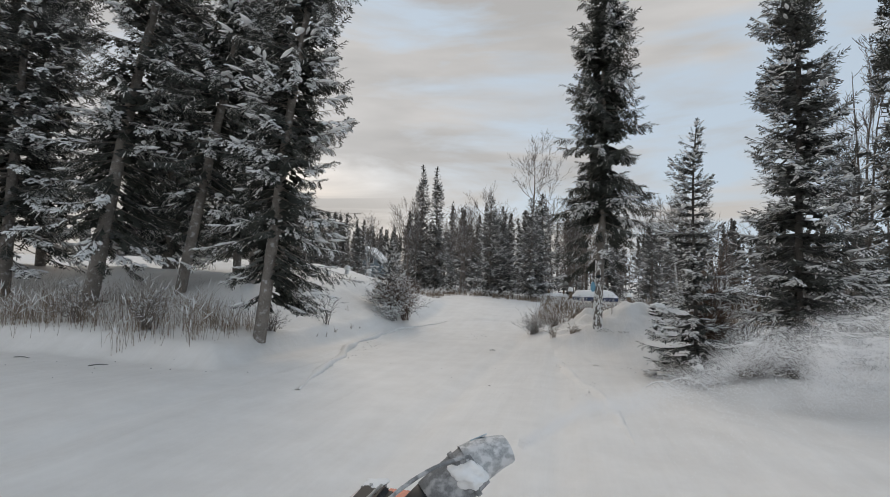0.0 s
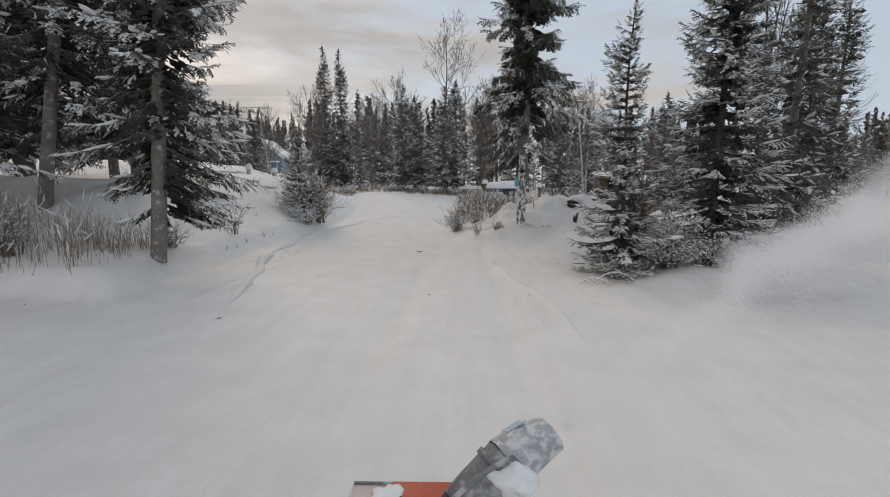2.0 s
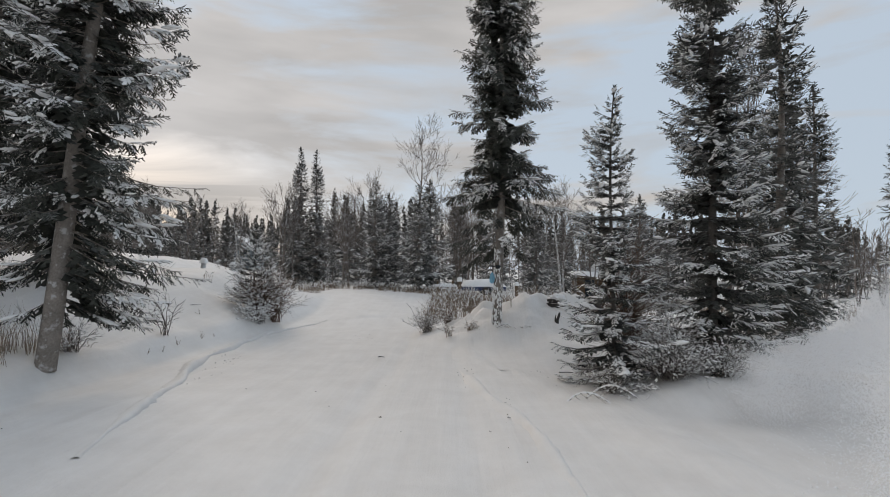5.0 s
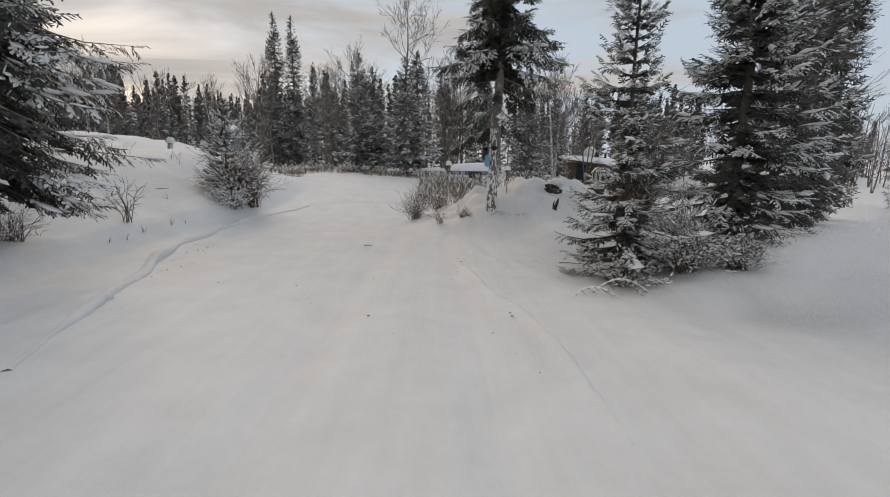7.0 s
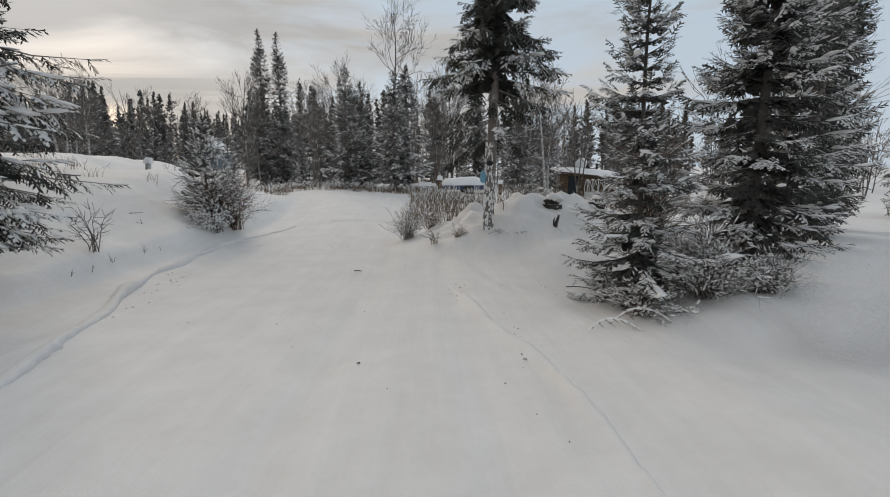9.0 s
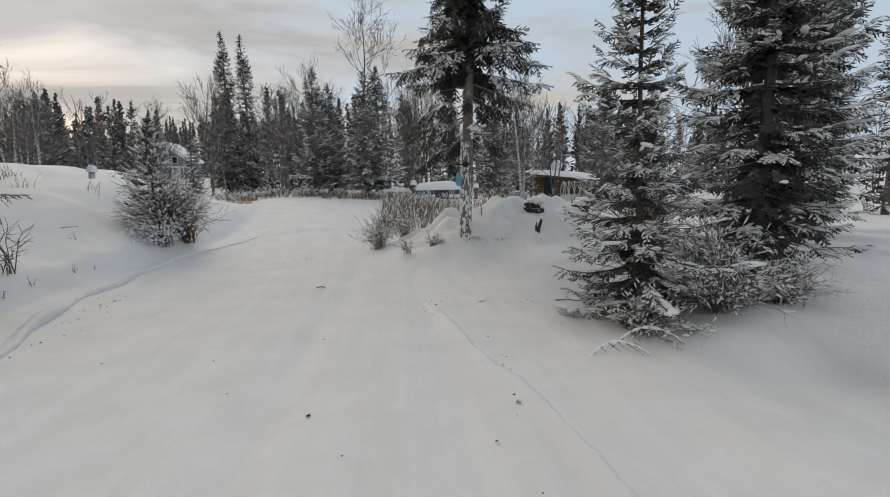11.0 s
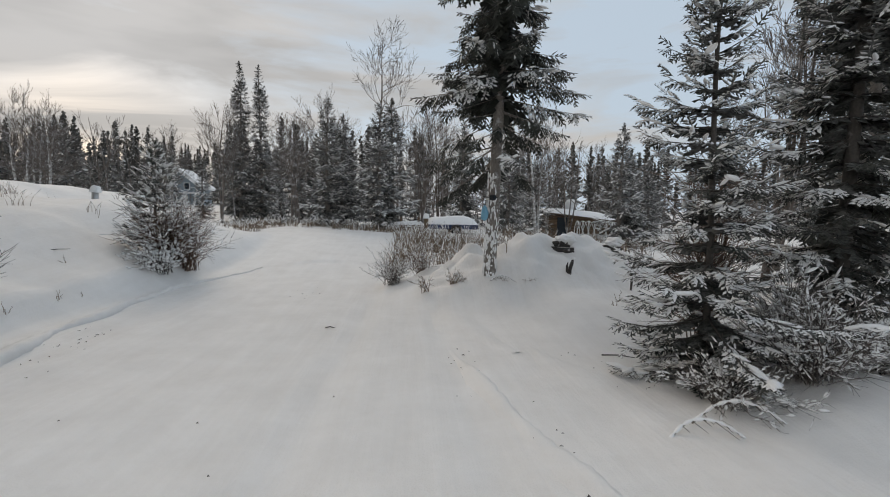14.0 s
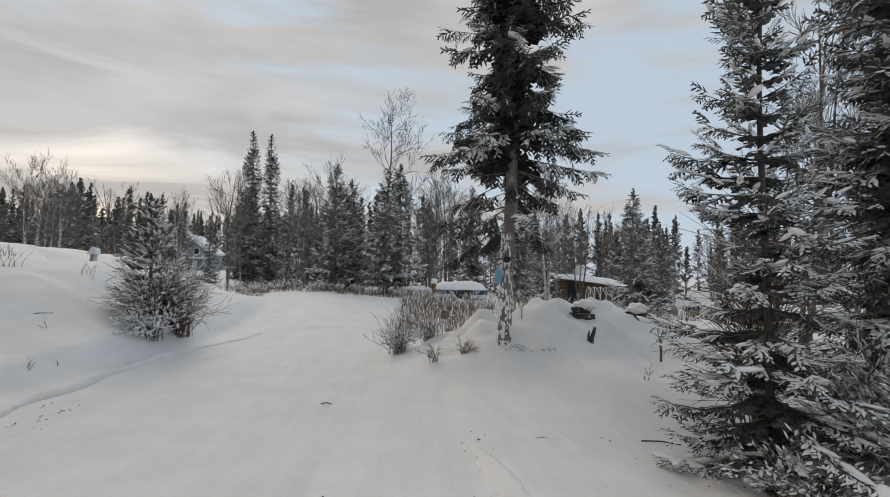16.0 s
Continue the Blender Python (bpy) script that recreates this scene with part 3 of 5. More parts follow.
# spruces along the driveway
conifer("spruce_tree", "tall dark spruce with a bare pale trunk on a mound", 2.55, 17.1, 11, height=11.4, radius=1.36, clear=2.3, gap=0.24, per=11, twig=0.34, droop=0.4, snowy=0.24, close=0.14, dense=True, shape=0.55, thick=0.125, lean=(0.02, 0.0), shag=0.35, open_to=3.4, low=0.9, fine=True, lumpy=0.22, gappy=0.5, hang=1.0, tip=0.1)
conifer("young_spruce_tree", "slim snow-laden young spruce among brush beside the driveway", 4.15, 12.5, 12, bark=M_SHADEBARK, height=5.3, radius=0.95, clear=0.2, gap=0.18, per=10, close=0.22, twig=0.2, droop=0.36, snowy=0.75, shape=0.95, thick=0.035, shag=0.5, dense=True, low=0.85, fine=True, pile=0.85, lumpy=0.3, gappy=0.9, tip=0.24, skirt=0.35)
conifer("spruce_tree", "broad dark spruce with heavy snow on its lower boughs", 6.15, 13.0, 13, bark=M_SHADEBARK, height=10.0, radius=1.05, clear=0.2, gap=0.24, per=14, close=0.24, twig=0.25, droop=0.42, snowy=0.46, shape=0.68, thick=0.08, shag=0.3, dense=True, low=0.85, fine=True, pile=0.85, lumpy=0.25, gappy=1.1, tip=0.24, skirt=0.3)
conifer("spruce_tree", "dark spruce standing behind other spruces and bare birches", 9.6, 16.3, 14, height=9.6, radius=0.85, clear=0.5, gap=0.32, per=8, twig=0.42, droop=0.45, snowy=0.35, shape=0.6, thick=0.13, shag=0.45)
edge_spruce = conifer("spruce_tree", "frosted spruce at the edge of the clearing", 13.2, 19.9, 15, height=8.0, radius=0.85, clear=0.5, gap=0.34, per=8, twig=0.44, droop=0.4, snowy=0.4, shape=0.7, thick=0.12, shag=0.45)
conifer("spruce_tree", "small dark spruce close behind a larger spruce", 8.2, 15.2, 24, height=5.2, radius=0.7, clear=0.4, gap=0.32, per=8, twig=0.4, droop=0.45, snowy=0.4, shape=0.7, thick=0.1, shag=0.45)
conifer("spruce_tree", "frosted spruce beside bare birches", 11.2, 18.0, 25, height=6.6, radius=0.8, clear=0.4, gap=0.34, per=8, twig=0.44, droop=0.45, snowy=0.4, shape=0.7, thick=0.12, shag=0.45)
conifer("spruce_tree", "old spruce with long snowy drooping boughs on the bank", -4.95, 11.4, 16, bark=M_BARK, height=11.0, radius=1.28, clear=1.15, gap=0.21, per=16, twig=0.27, droop=0.6, snowy=0.42, shape=0.4, thick=0.14, lean=(0.11, 0.0), shag=0.5, open_to=1.0, low=0.7, bare_front=2.4, fine=True, close=0.26, pile=1.2, lumpy=0.3, gappy=0.7, hang=0.3)
conifer("spruce_tree", "leaning grey-trunked spruce with snowy boughs", -8.4, 12.8, 17, height=11.5, radius=1.7, clear=1.6, gap=0.23, per=14, twig=0.29, droop=0.65, snowy=0.4, shape=0.4, thick=0.14, lean=(0.18, 0.0), shag=0.5, open_to=2.4, low=0.7, bare_front=3.2, fine=True, close=0.27, pile=1.2, lumpy=0.3, gappy=0.7, hang=0.3)
conifer("spruce_tree", "thick grey-trunked leaning spruce above dead grass", -10.4, 11.9, 18, height=12.0, radius=1.9, clear=1.5, gap=0.24, per=14, twig=0.3, droop=0.65, snowy=0.36, shape=0.4, thick=0.19, lean=(0.19, 0.0), shag=0.5, open_to=2.2, low=0.7, bare_front=3.2, fine=True, close=0.27, pile=1.2, lumpy=0.3, gappy=0.7, hang=0.3)
conifer("spruce_tree", "dark spruce with snow-dusted boughs behind the bank", -13.8, 12.2, 19, height=11.5, radius=2.0, clear=1.2, gap=0.28, per=12, twig=0.36, droop=0.6, snowy=0.36, shape=0.4, thick=0.16, shag=0.5, open_to=2.6, low=0.9, fine=True, pile=1.1, lumpy=0.3, gappy=2.0, close=0.26)
shadowed = conifer("spruce_tree", "dark spruce rising behind leaning spruces", -12.4, 16.5, 26, height=11.0, radius=1.9, clear=1.2, gap=0.36, per=8, twig=0.5, droop=0.55, snowy=0.5, shape=0.4, thick=0.15, shag=0.5, pile=1.5)
spread_copies(shadowed, [(-16.6, 15.2, 1.0, 75), (-10.3, 17.6, 0.95, 160), (-18.6, 13.2, 1.0, 220), (-14.6, 19.2, 1.05, 300), (-16.0, 12.4, 0.9, 20)])
conifer("spruce_tree", "shadowed spruce behind the bank", -7.6, 14.8, 27, height=9.5, radius=1.4, clear=1.6, gap=0.36, per=8, twig=0.5, droop=0.55, snowy=0.35, shape=0.45, thick=0.13, shag=0.5)
spread_copies(edge_spruce, [(20.6, 24.6, 1.1, 120)])
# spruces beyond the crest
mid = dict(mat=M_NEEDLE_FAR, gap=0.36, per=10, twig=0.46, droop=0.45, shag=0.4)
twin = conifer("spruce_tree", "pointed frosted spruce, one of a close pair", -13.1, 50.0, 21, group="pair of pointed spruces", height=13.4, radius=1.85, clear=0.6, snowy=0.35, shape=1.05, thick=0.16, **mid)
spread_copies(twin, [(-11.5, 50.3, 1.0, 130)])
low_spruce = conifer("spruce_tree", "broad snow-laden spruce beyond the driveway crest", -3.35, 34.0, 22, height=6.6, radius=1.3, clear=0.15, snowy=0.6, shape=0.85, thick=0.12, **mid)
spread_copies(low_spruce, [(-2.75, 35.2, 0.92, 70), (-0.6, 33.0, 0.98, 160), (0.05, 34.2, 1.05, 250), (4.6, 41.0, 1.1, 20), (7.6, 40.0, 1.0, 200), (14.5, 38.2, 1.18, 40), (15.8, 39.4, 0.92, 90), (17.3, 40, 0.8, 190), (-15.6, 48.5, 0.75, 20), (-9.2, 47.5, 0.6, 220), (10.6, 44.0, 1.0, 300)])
conifer("young_spruce_tree", "small snow-covered young spruce rising from a willow bush", -5.0, 19.5, 23, height=2.7, radius=0.75, clear=0.15, gap=0.17, per=5, twig=0.24, droop=0.0, snowy=0.95, shape=0.8, thick=0.035, shag=0.4, fine=True, pile=1.1)

# bare birches and aspens
birch = bare_tree("birch_tree", "bare frosted birch with a forked pale trunk", -25.0, 45.0, 31, height=8.4, thick=0.1, stems=2, first=0.3, level=4, count=22, reach=0.22, fine=0.007)
spread_copies(birch, [(-27.2, 45.4, 1.1, 80), (-5.2, 42.5, 1.05, 30), (9.2, 38.3, 1.0, 100), (21.3, 60.0, 1.15, 10), (8.3, 41.5, 1.0, 220), (-19.5, 52.0, 0.95, 150), (-33, 55, 1.1, 40), (12.4, 47.5, 0.9, 280)])
wide = bare_tree("birch_tree", "wide bare frosted birch crown among spruces", -13.9, 47.5, 32, bark=M_TWIG, height=9.2, thick=0.1, stems=2, first=0.3, level=4, count=26, reach=0.24, spread=0.6, fine=0.007)
spread_copies(wide, [(-7.4, 45.5, 0.86, 60), (-6.6, 40.5, 0.72, 200), (1.9, 44.0, 0.9, 300), (3.4, 46.0, 0.86, 140)])
bare_tree("aspen_tree", "tall bare leafless aspen with a forked top", -0.55, 34.6, 33, bark=M_TWIG, height=9.7, thick=0.1, stems=1, first=0.6, level=4, count=13, reach=0.2, spread=0.9, fine=0.006)
bare_tree("birch_tree", "bare birch with fine dark frosted twigs", 9.9, 19.0, 34, height=8.9, thick=0.055, stems=3, first=0.25, level=4, count=26, reach=0.15, fine=0.006, bark=M_TWIG)
bare_tree("birch_tree", "bare birch with upright twigs behind spruces", 12.6, 20.6, 35, height=8.2, thick=0.05, stems=2, first=0.3, level=4, count=18, reach=0.17, fine=0.005, bark=M_TWIG)
bare_tree("birch_tree", "slim bare birch at the clearing's edge", 12.9, 22.5, 36, height=8.6, thick=0.05, stems=2, first=0.35, level=4, count=16, reach=0.16, fine=0.006, bark=M_TWIG)


def plaster():
    """Snow blown against the lower trunk of the tall spruce."""
    rng = np.random.default_rng(3)
    h = Heap()
    for k in range(240):
        z, a = rng.uniform(0.0, 1.95) ** 1.05, rng.uniform(2.6, 6.2)
        r = 0.13 - 0.012 * z
        o = np.array([2.55 + 0.02 * z + r * math.cos(a), 17.1 + r * math.sin(a), at_land(2.5, 17.1) + z - 0.1])
        tv, tf = LUMPS[k % 4]
        t = np.array([-math.sin(a), math.cos(a), 0])
        h.many(tv, tf, o[None], (UP * rng.uniform(0.03, 0.14))[None], (t * rng.uniform(0.02, 0.06))[None], (np.array([math.cos(a), math.sin(a), 0]) * 0.03)[None])
    ob = h.put("snow_plaster", M_CLUMP, None, smooth=True)
    tagged(ob, "patches of wind-blown snow stuck to a trunk", "snow", kind="stuff")


plaster()

# ---------------------------------------------------------------- woods far behind, brush and grass
def far_woods():
    rng = np.random.default_rng(50)
    needles, snow, wood = Heap(), Heap(), Heap()
    for k in range(460):
        y = rng.uniform(56, 110)
        x = rng.uniform(-1.02 * y - 10, 0.75 * y + 10) if k % 3 else rng.uniform(-1.02 * y - 10, -0.1 * y)
        h = rng.uniform(6.5, 12.0) * (y / 75) ** 0.6
        if -0.42 * y < x - 1 < -0.32 * y:
            y = rng.uniform(138, 152)
            x, h = 1 - y * rng.uniform(0.32, 0.42), rng.uniform(12, 16)
        conifer_into(needles, snow, wood, rng, h, h * rng.uniform(0.09, 0.14), clear=0.4, gap=0.95, per=5, twig=1.15, droop=0.4, snowy=0.45, shape=1.0, thick=0.1, far=True, shag=0.5, base=(x, y, at_land(x, y, 0.1)))
    woods = new("spruce_woods")
    wood.put("trunk", M_BARK, woods)
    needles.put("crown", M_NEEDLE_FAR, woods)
    snow.put("snow_load", M_CLUMP, woods)
    tagged(woods, "distant woods of dark frosted spruces", "woods", kind="stuff")
    trunk, crown = Heap(), Heap()
    for k in range(170):
        y = rng.uniform(40, 85)
        x = rng.uniform(-0.98 * y - 5, 0.75 * y + 8)
        if -0.44 * y < x - 1 < -0.31 * y:
            continue
        bare_tree_into(trunk, crown, rng, rng.uniform(4.5, 9.0), 0.05, base=(x, y, at_land(x, y, 0.1)), stems=rng.integers(1, 4), first=0.15, level=3, count=9, reach=0.24, fine=0.012)
    thicket = new("birch_thicket")
    trunk.put("trunk", M_TWIG, thicket)
    crown.put("crown", M_TWIG, thicket)
    tagged(thicket, "grey-brown thicket of bare frosted birches", "woods", kind="stuff")


far_woods()


def stalks(heap, snow, rng, spots, tall, bend, width, frost=0.3):
    """Thin bent stems, each two or three narrow faces, some carrying a line of snow."""
    for x, y in spots:
        z = at_land(x, y, 0.02)
        h = tall * rng.uniform(0.45, 1.2)
        az, b = rng.uniform(0, 6.28), bend * rng.uniform(0.2, 1.4)
        us = np.linspace(0, 1, 4)
        o = np.array([x, y, z])
        pts = o + np.stack([np.cos(az) * b * h * us**2, np.sin(az) * b * h * us**2, h * (us - 0.25 * b * us**2)], -1)
        tube(heap, pts, width * (1.15 - us), 3)
        if rng.random() < frost:
            tv, tf = LUMPS_FAR[rng.integers(0, 2)]
            d = pts[3] - pts[2]
            fs = unit(np.cross(UP + 0.01, d))
            w = rng.uniform(0.018, 0.04)
            snow.many(tv, tf, pts[2:3], d[None] * 1.1, fs[None] * w, (UP * w)[None])


def grass_patch(name, label, seed, count, box, tall, bend=0.5, width=0.006, frost=0.25, mat=None, keep=None):
    rng = np.random.default_rng(seed)
    heap, snow = Heap(), Heap()
    tufts = np.stack([rng.uniform(box[0], box[1], count // 9 + 1), rng.uniform(box[2], box[3], count // 9 + 1)], -1)
    spots = np.repeat(tufts, 9, axis=0) + rng.normal(0, 0.13, (len(tufts) * 9, 2))
    if keep:
        spots = [s for s in spots if keep(*s)]
    stalks(heap, snow, rng, spots, tall, bend, width, frost)
    ob = new(name)
    heap.put("blade_mass", mat or M_GRASS, ob)
    snow.put("snow_load", M_CLUMP, ob)
    return tagged(ob, label, "grass", kind="stuff")


grass_patch("dead_grass", "tall frosted dead grass under the spruces", 61, 1900, (-13.5, -5.4, 9.9, 12.4), 0.75, 0.5, 0.0038, 0.14)
grass_patch("dead_grass", "frosted dead grass along the driveway crest", 62, 2600, (-7, 3, 27.5, 33), 0.48, 0.5, 0.008, 0.45, keep=lambda x, y: not (-5.2 < x < 0.4 and y < 31))
grass_patch("dead_grass", "brown dead grass behind the snow mound", 63, 1500, (0.4, 6, 21.5, 30), 0.85, 0.45, 0.009, 0.25)
grass_patch("dead_grass", "dry weeds in front of the woods", 64, 1500, (6, 22, 26, 44), 0.8, 0.5, 0.014, 0.3)
grass_patch("dead_grass", "brown stalks on top of the bank", 65, 260, (-14, -7, 19, 26), 0.4, 0.5, 0.006, 0.2)


def bush(name, label, x, y, seed, stems, tall, reach, mat, snowy=0.6, twigs=5, thick=0.0055, category="bush", fan=1.3, short=0.5, clump=1.0):
    """A shrub: arching stems with side twigs, snow lying along them."""
    rng = np.random.default_rng(seed)
    wood, snow = Heap(), Heap()
    O, D, W = [], [], []
    for _ in range(stems):
        az, lean = rng.uniform(0, 6.28), reach * rng.uniform(0.05, 1.0) ** 0.7
        h = tall * rng.uniform(short, 1.1) * (1 - 0.35 * lean / max(reach, 0.01))
        us = np.linspace(0, 1, 6)
        o = np.array([rng.normal(0, 0.12 * reach), rng.normal(0, 0.12 * reach), 0])
        pts = o + np.stack([np.cos(az) * lean * us**fan, np.sin(az) * lean * us**fan, h * (us - 0.22 * us**3 * lean / max(h, 0.1))], -1) + rng.normal(0, 0.035 * tall, (6, 3)) * us[:, None]
        tube(wood, pts, thick * (1.15 - us) + 0.0015, 3)
        for k in range(twigs):
            u = rng.uniform(0.25, 1.0)
            q = np.array([np.interp(u, us, pts[:, c]) for c in range(3)])
            d = unit(np.array([np.cos(az), np.sin(az), 0.5]) + rng.normal(0, 0.7, 3)) * tall * rng.uniform(0.1, 0.26)
            tube(wood, np.array([q, q + d * 0.5 + rng.normal(0, 0.01, 3), q + d]), [thick * 0.6, thick * 0.45, 0.0015], 3)
            if rng.random() < snowy:
                O.append(q), D.append(d), W.append(rng.uniform(0.008, 0.032) * clump)
        for k in range(5):
            if rng.random() < snowy * (0.3 + 0.5 * k / 5):
                O.append(pts[k]), D.append(pts[k + 1] - pts[k]), W.append(rng.uniform(0.010, 0.036) * clump)
    O, D, W = np.array(O).reshape(-1, 3), np.array(D).reshape(-1, 3), np.array(W)
    side = unit(np.cross(UP + 0.01, D))
    pick = rng.integers(0, 4, len(O))
    for k, (tv, tf) in enumerate(LUMPS):
        w = pick == k
        snow.many(tv, tf, O[w] + D[w] * rng.uniform(0, 0.5, (w.sum(), 1)), D[w] * rng.uniform(0.25, 0.6, (w.sum(), 1)), side[w] * W[w, None], UP * W[w, None] * 0.8)
    ob = new(name)
    wood.put("branch_tangle", mat, ob)
    tagged(snow.put("snow_load", M_CLUMP, ob, "snow lying along the branches", smooth=True), kind="stuff")
    ob.matrix_basis = pose(x, y, at_land(x, y, 0.03))
    return tagged(ob, label, category)


bush("willow_bush", "red-brown willow bush bent under snow on the bank", -4.75, 19.5, 71, 130, 1.95, 1.05, M_WILLOW, 0.6, 8, 0.007, fan=1.45, short=0.55, clump=1.3)
bush("willow_bush", "red-brown willow stems beside a young spruce", -4.45, 19.85, 72, 100, 1.9, 0.9, M_WILLOW, 0.5, 7, 0.007, fan=1.45, short=0.6, clump=1.3)
bush("snowy_bush", "low snow-bent bush at the foot of the bank", -4.6, 18.85, 73, 60, 1.0, 0.75, M_TWIG, 1.0, 7, fan=1.5, clump=2.3)
bush("willow_bush", "grey frosted willow bush at the driveway edge", 0.6, 18.6, 74, 70, 0.95, 0.6, M_TWIG, 0.9, 6, 0.0045, fan=1.6, clump=0.9)
bush("willow_bush", "brown frosted willow bush beside the mound", 1.25, 19.2, 75, 60, 1.0, 0.55, M_WILLOW, 0.7, 6, 0.0045, fan=1.6)
bush("snowy_bush", "snow-plastered brush under a young spruce", 3.95, 11.75, 76, 110, 0.6, 0.7, M_TWIG, 0.6, 10, 0.0035)
bush("snowy_bush", "tangled snow-plastered brush between spruces", 4.9, 11.85, 77, 150, 1.0, 0.75, M_TWIG, 0.6, 10, 0.0035)
bush("snowy_bush", "tangled snowy brush at the foot of a spruce", 5.75, 11.95, 78, 90, 0.8, 0.6, M_TWIG, 0.6, 10, 0.0035)
bush("snowy_bush", "upright snowy shrub between two spruces", 5.15, 12.5, 92, 90, 1.35, 0.6, M_TWIG, 0.7, 9, 0.0045, fan=1.6, clump=1.3)
bush("brown_shrub", "bare brown shrub behind a young spruce", 4.75, 13.4, 80, 70, 3.2, 0.45, M_WILLOW, 0.35, 9, 0.009)
bush("snowy_bush", "snowy brush under a drooping spruce", -5.3, 12.3, 81, 40, 0.7, 0.5, M_TWIG, 0.8, 5)
bush("frosted_shrub", "frosted bare shrub among dead grass", -7.2, 10.6, 82, 40, 1.3, 0.6, M_TWIG, 0.35, 8)
bush("frosted_shrub", "frosted bare shrub under leaning spruces", -9.4, 10.8, 83, 40, 1.1, 0.7, M_TWIG, 0.4, 8)
bush("sapling", "thin bare sapling in the snowy bank", -5.15, 14.9, 84, 9, 1.25, 0.5, M_TWIG, 0.15, 8, 0.009, "sapling")
bush("sapling", "thin bare sapling beside the mound", 5.3, 16.7, 85, 3, 1.5, 0.15, M_TWIG, 0.2, 9, 0.012, "sapling")
bush("dry_weed", "arching dry weed dusted with snow", 1.3, 17.1, 86, 10, 0.5, 0.5, M_GRASS, 0.7, 8, 0.007, "weed")
bush("dry_weed", "frosted dry weed clump on the mound", 1.85, 17.2, 87, 22, 0.45, 0.25, M_GRASS, 0.7, 6, 0.005, "weed")
bush("dry_weed", "bent dry fern frond poking from the snow", 2.75, 16.85, 88, 6, 0.14, 0.28, M_GRASS, 0.5, 8, 0.005, "weed")
bush("dry_weed", "small dry weed poking from the snow", 3.25, 16.7, 89, 6, 0.14, 0.2, M_GRASS, 0.5, 5, 0.004, "weed")
bush("dry_weed", "single tall dry stem on the mound", 3.0, 17.7, 90, 2, 0.75, 0.12, M_GRASS, 0.1, 4, 0.006, "weed")
for k, (sx, sy, h) in enumerate(((-4.85, 14.9, 0.3), (-4.85, 13.8, 0.2), (-4.8, 14.25, 0.22), (-4.82, 15.9, 0.38), (-4.75, 16.4, 0.2), (-5.6, 17.3, 0.3), (4.4, 15.4, 0.22), (4.1, 14.6, 0.15), (-5.4, 12.9, 0.3), (4.7, 15.9, 0.3))):
    bush("dry_weed", "short dry stem poking from the snow", sx, sy, 100 + k, 3, h, 0.1, M_GRASS, 0.1, 1, 0.005, "weed")


def arched_branch(x, y, z, span, rise, turn, seed):
    rng = np.random.default_rng(seed)
    wood, snow = Heap(), Heap()
    us = np.linspace(0, 1, 9)
    pts = np.stack([span * (us - 0.5), 0.05 * np.sin(us * 5), rise * np.sin(us * np.pi) + 0.0], -1)
    tube(wood, pts, 0.010 * (1.2 - us), 5)
    for k in range(1, 8):
        d = np.array([0.12, rng.uniform(-0.1, 0.1), -rise * 0.6]) * rng.uniform(0.6, 1.2)
        tube(wood, np.array([pts[k], pts[k] + d]), [0.004, 0.002], 3)
    for k in range(8):
        tv, tf = LUMPS[k % 4]
        snow.many(tv, tf, pts[k:k + 1], (pts[k + 1] - pts[k])[None] * 1.1, np.array([[0, 0.05, 0]]), np.array([[0, 0, 0.035]]))
    ob = new("bent_branch")
    wood.put("stem", M_TWIG, ob, smooth=True)
    tagged(snow.put("snow_load", M_CLUMP, ob, "line of snow", smooth=True), kind="stuff")
    ob.matrix_basis = pose(x, y, at_land(x, y) + z, 0, 0, turn)
    return tagged(ob, "arched branch bent to the ground under snow", "branch")


arched_branch(3.3, 11.1, 0.0, 0.7, 0.16, 8, 5)
arched_branch(3.75, 11.3, 0.0, 0.8, 0.2, -10, 6)
arched_branch(2.75, 16.8, 0.0, 0.45, 0.1, 0, 7)


# ---------------------------------------------------------------- shapes for made things
def box(bm, x0, x1, y0, y1, z0, z1, bevel=0.0):
    r = bmesh.ops.create_cube(bm, size=1.0, matrix=Matrix.Translation(((x0 + x1) / 2, (y0 + y1) / 2, (z0 + z1) / 2)) @ Matrix.Diagonal((x1 - x0, y1 - y0, z1 - z0, 1)))
    if bevel:
        es = {ed for v in r["verts"] for ed in v.link_edges}
        bmesh.ops.bevel(bm, geom=list(es), offset=bevel, segments=3, affect="EDGES")


def box_part(name, parent, mat, x0, x1, y0, y1, z0, z1, bevel=0.01, label=""):
    bm = bmesh.new()
    box(bm, x0, x1, y0, y1, z0, z1, bevel)
    return part(name, bm, mat, parent, label)


def tube_part(name, parent, mat, pts, radii, sides=8, label=""):
    h = Heap()
    if np.isscalar(radii):
        radii = [radii] * len(pts)
    pts = np.asarray(pts, float)
    # closed ends
    pts = np.concatenate([pts[:1], pts, pts[-1:]]) + 0.0
    pts[0] += (pts[1] - pts[2]) * 1e-3
    pts[-1] += (pts[-2] - pts[-3]) * 1e-3
    tube(h, pts, [1e-4, *radii, 1e-4], sides)
    return h.put(name, mat, parent, label, smooth=sides > 6)


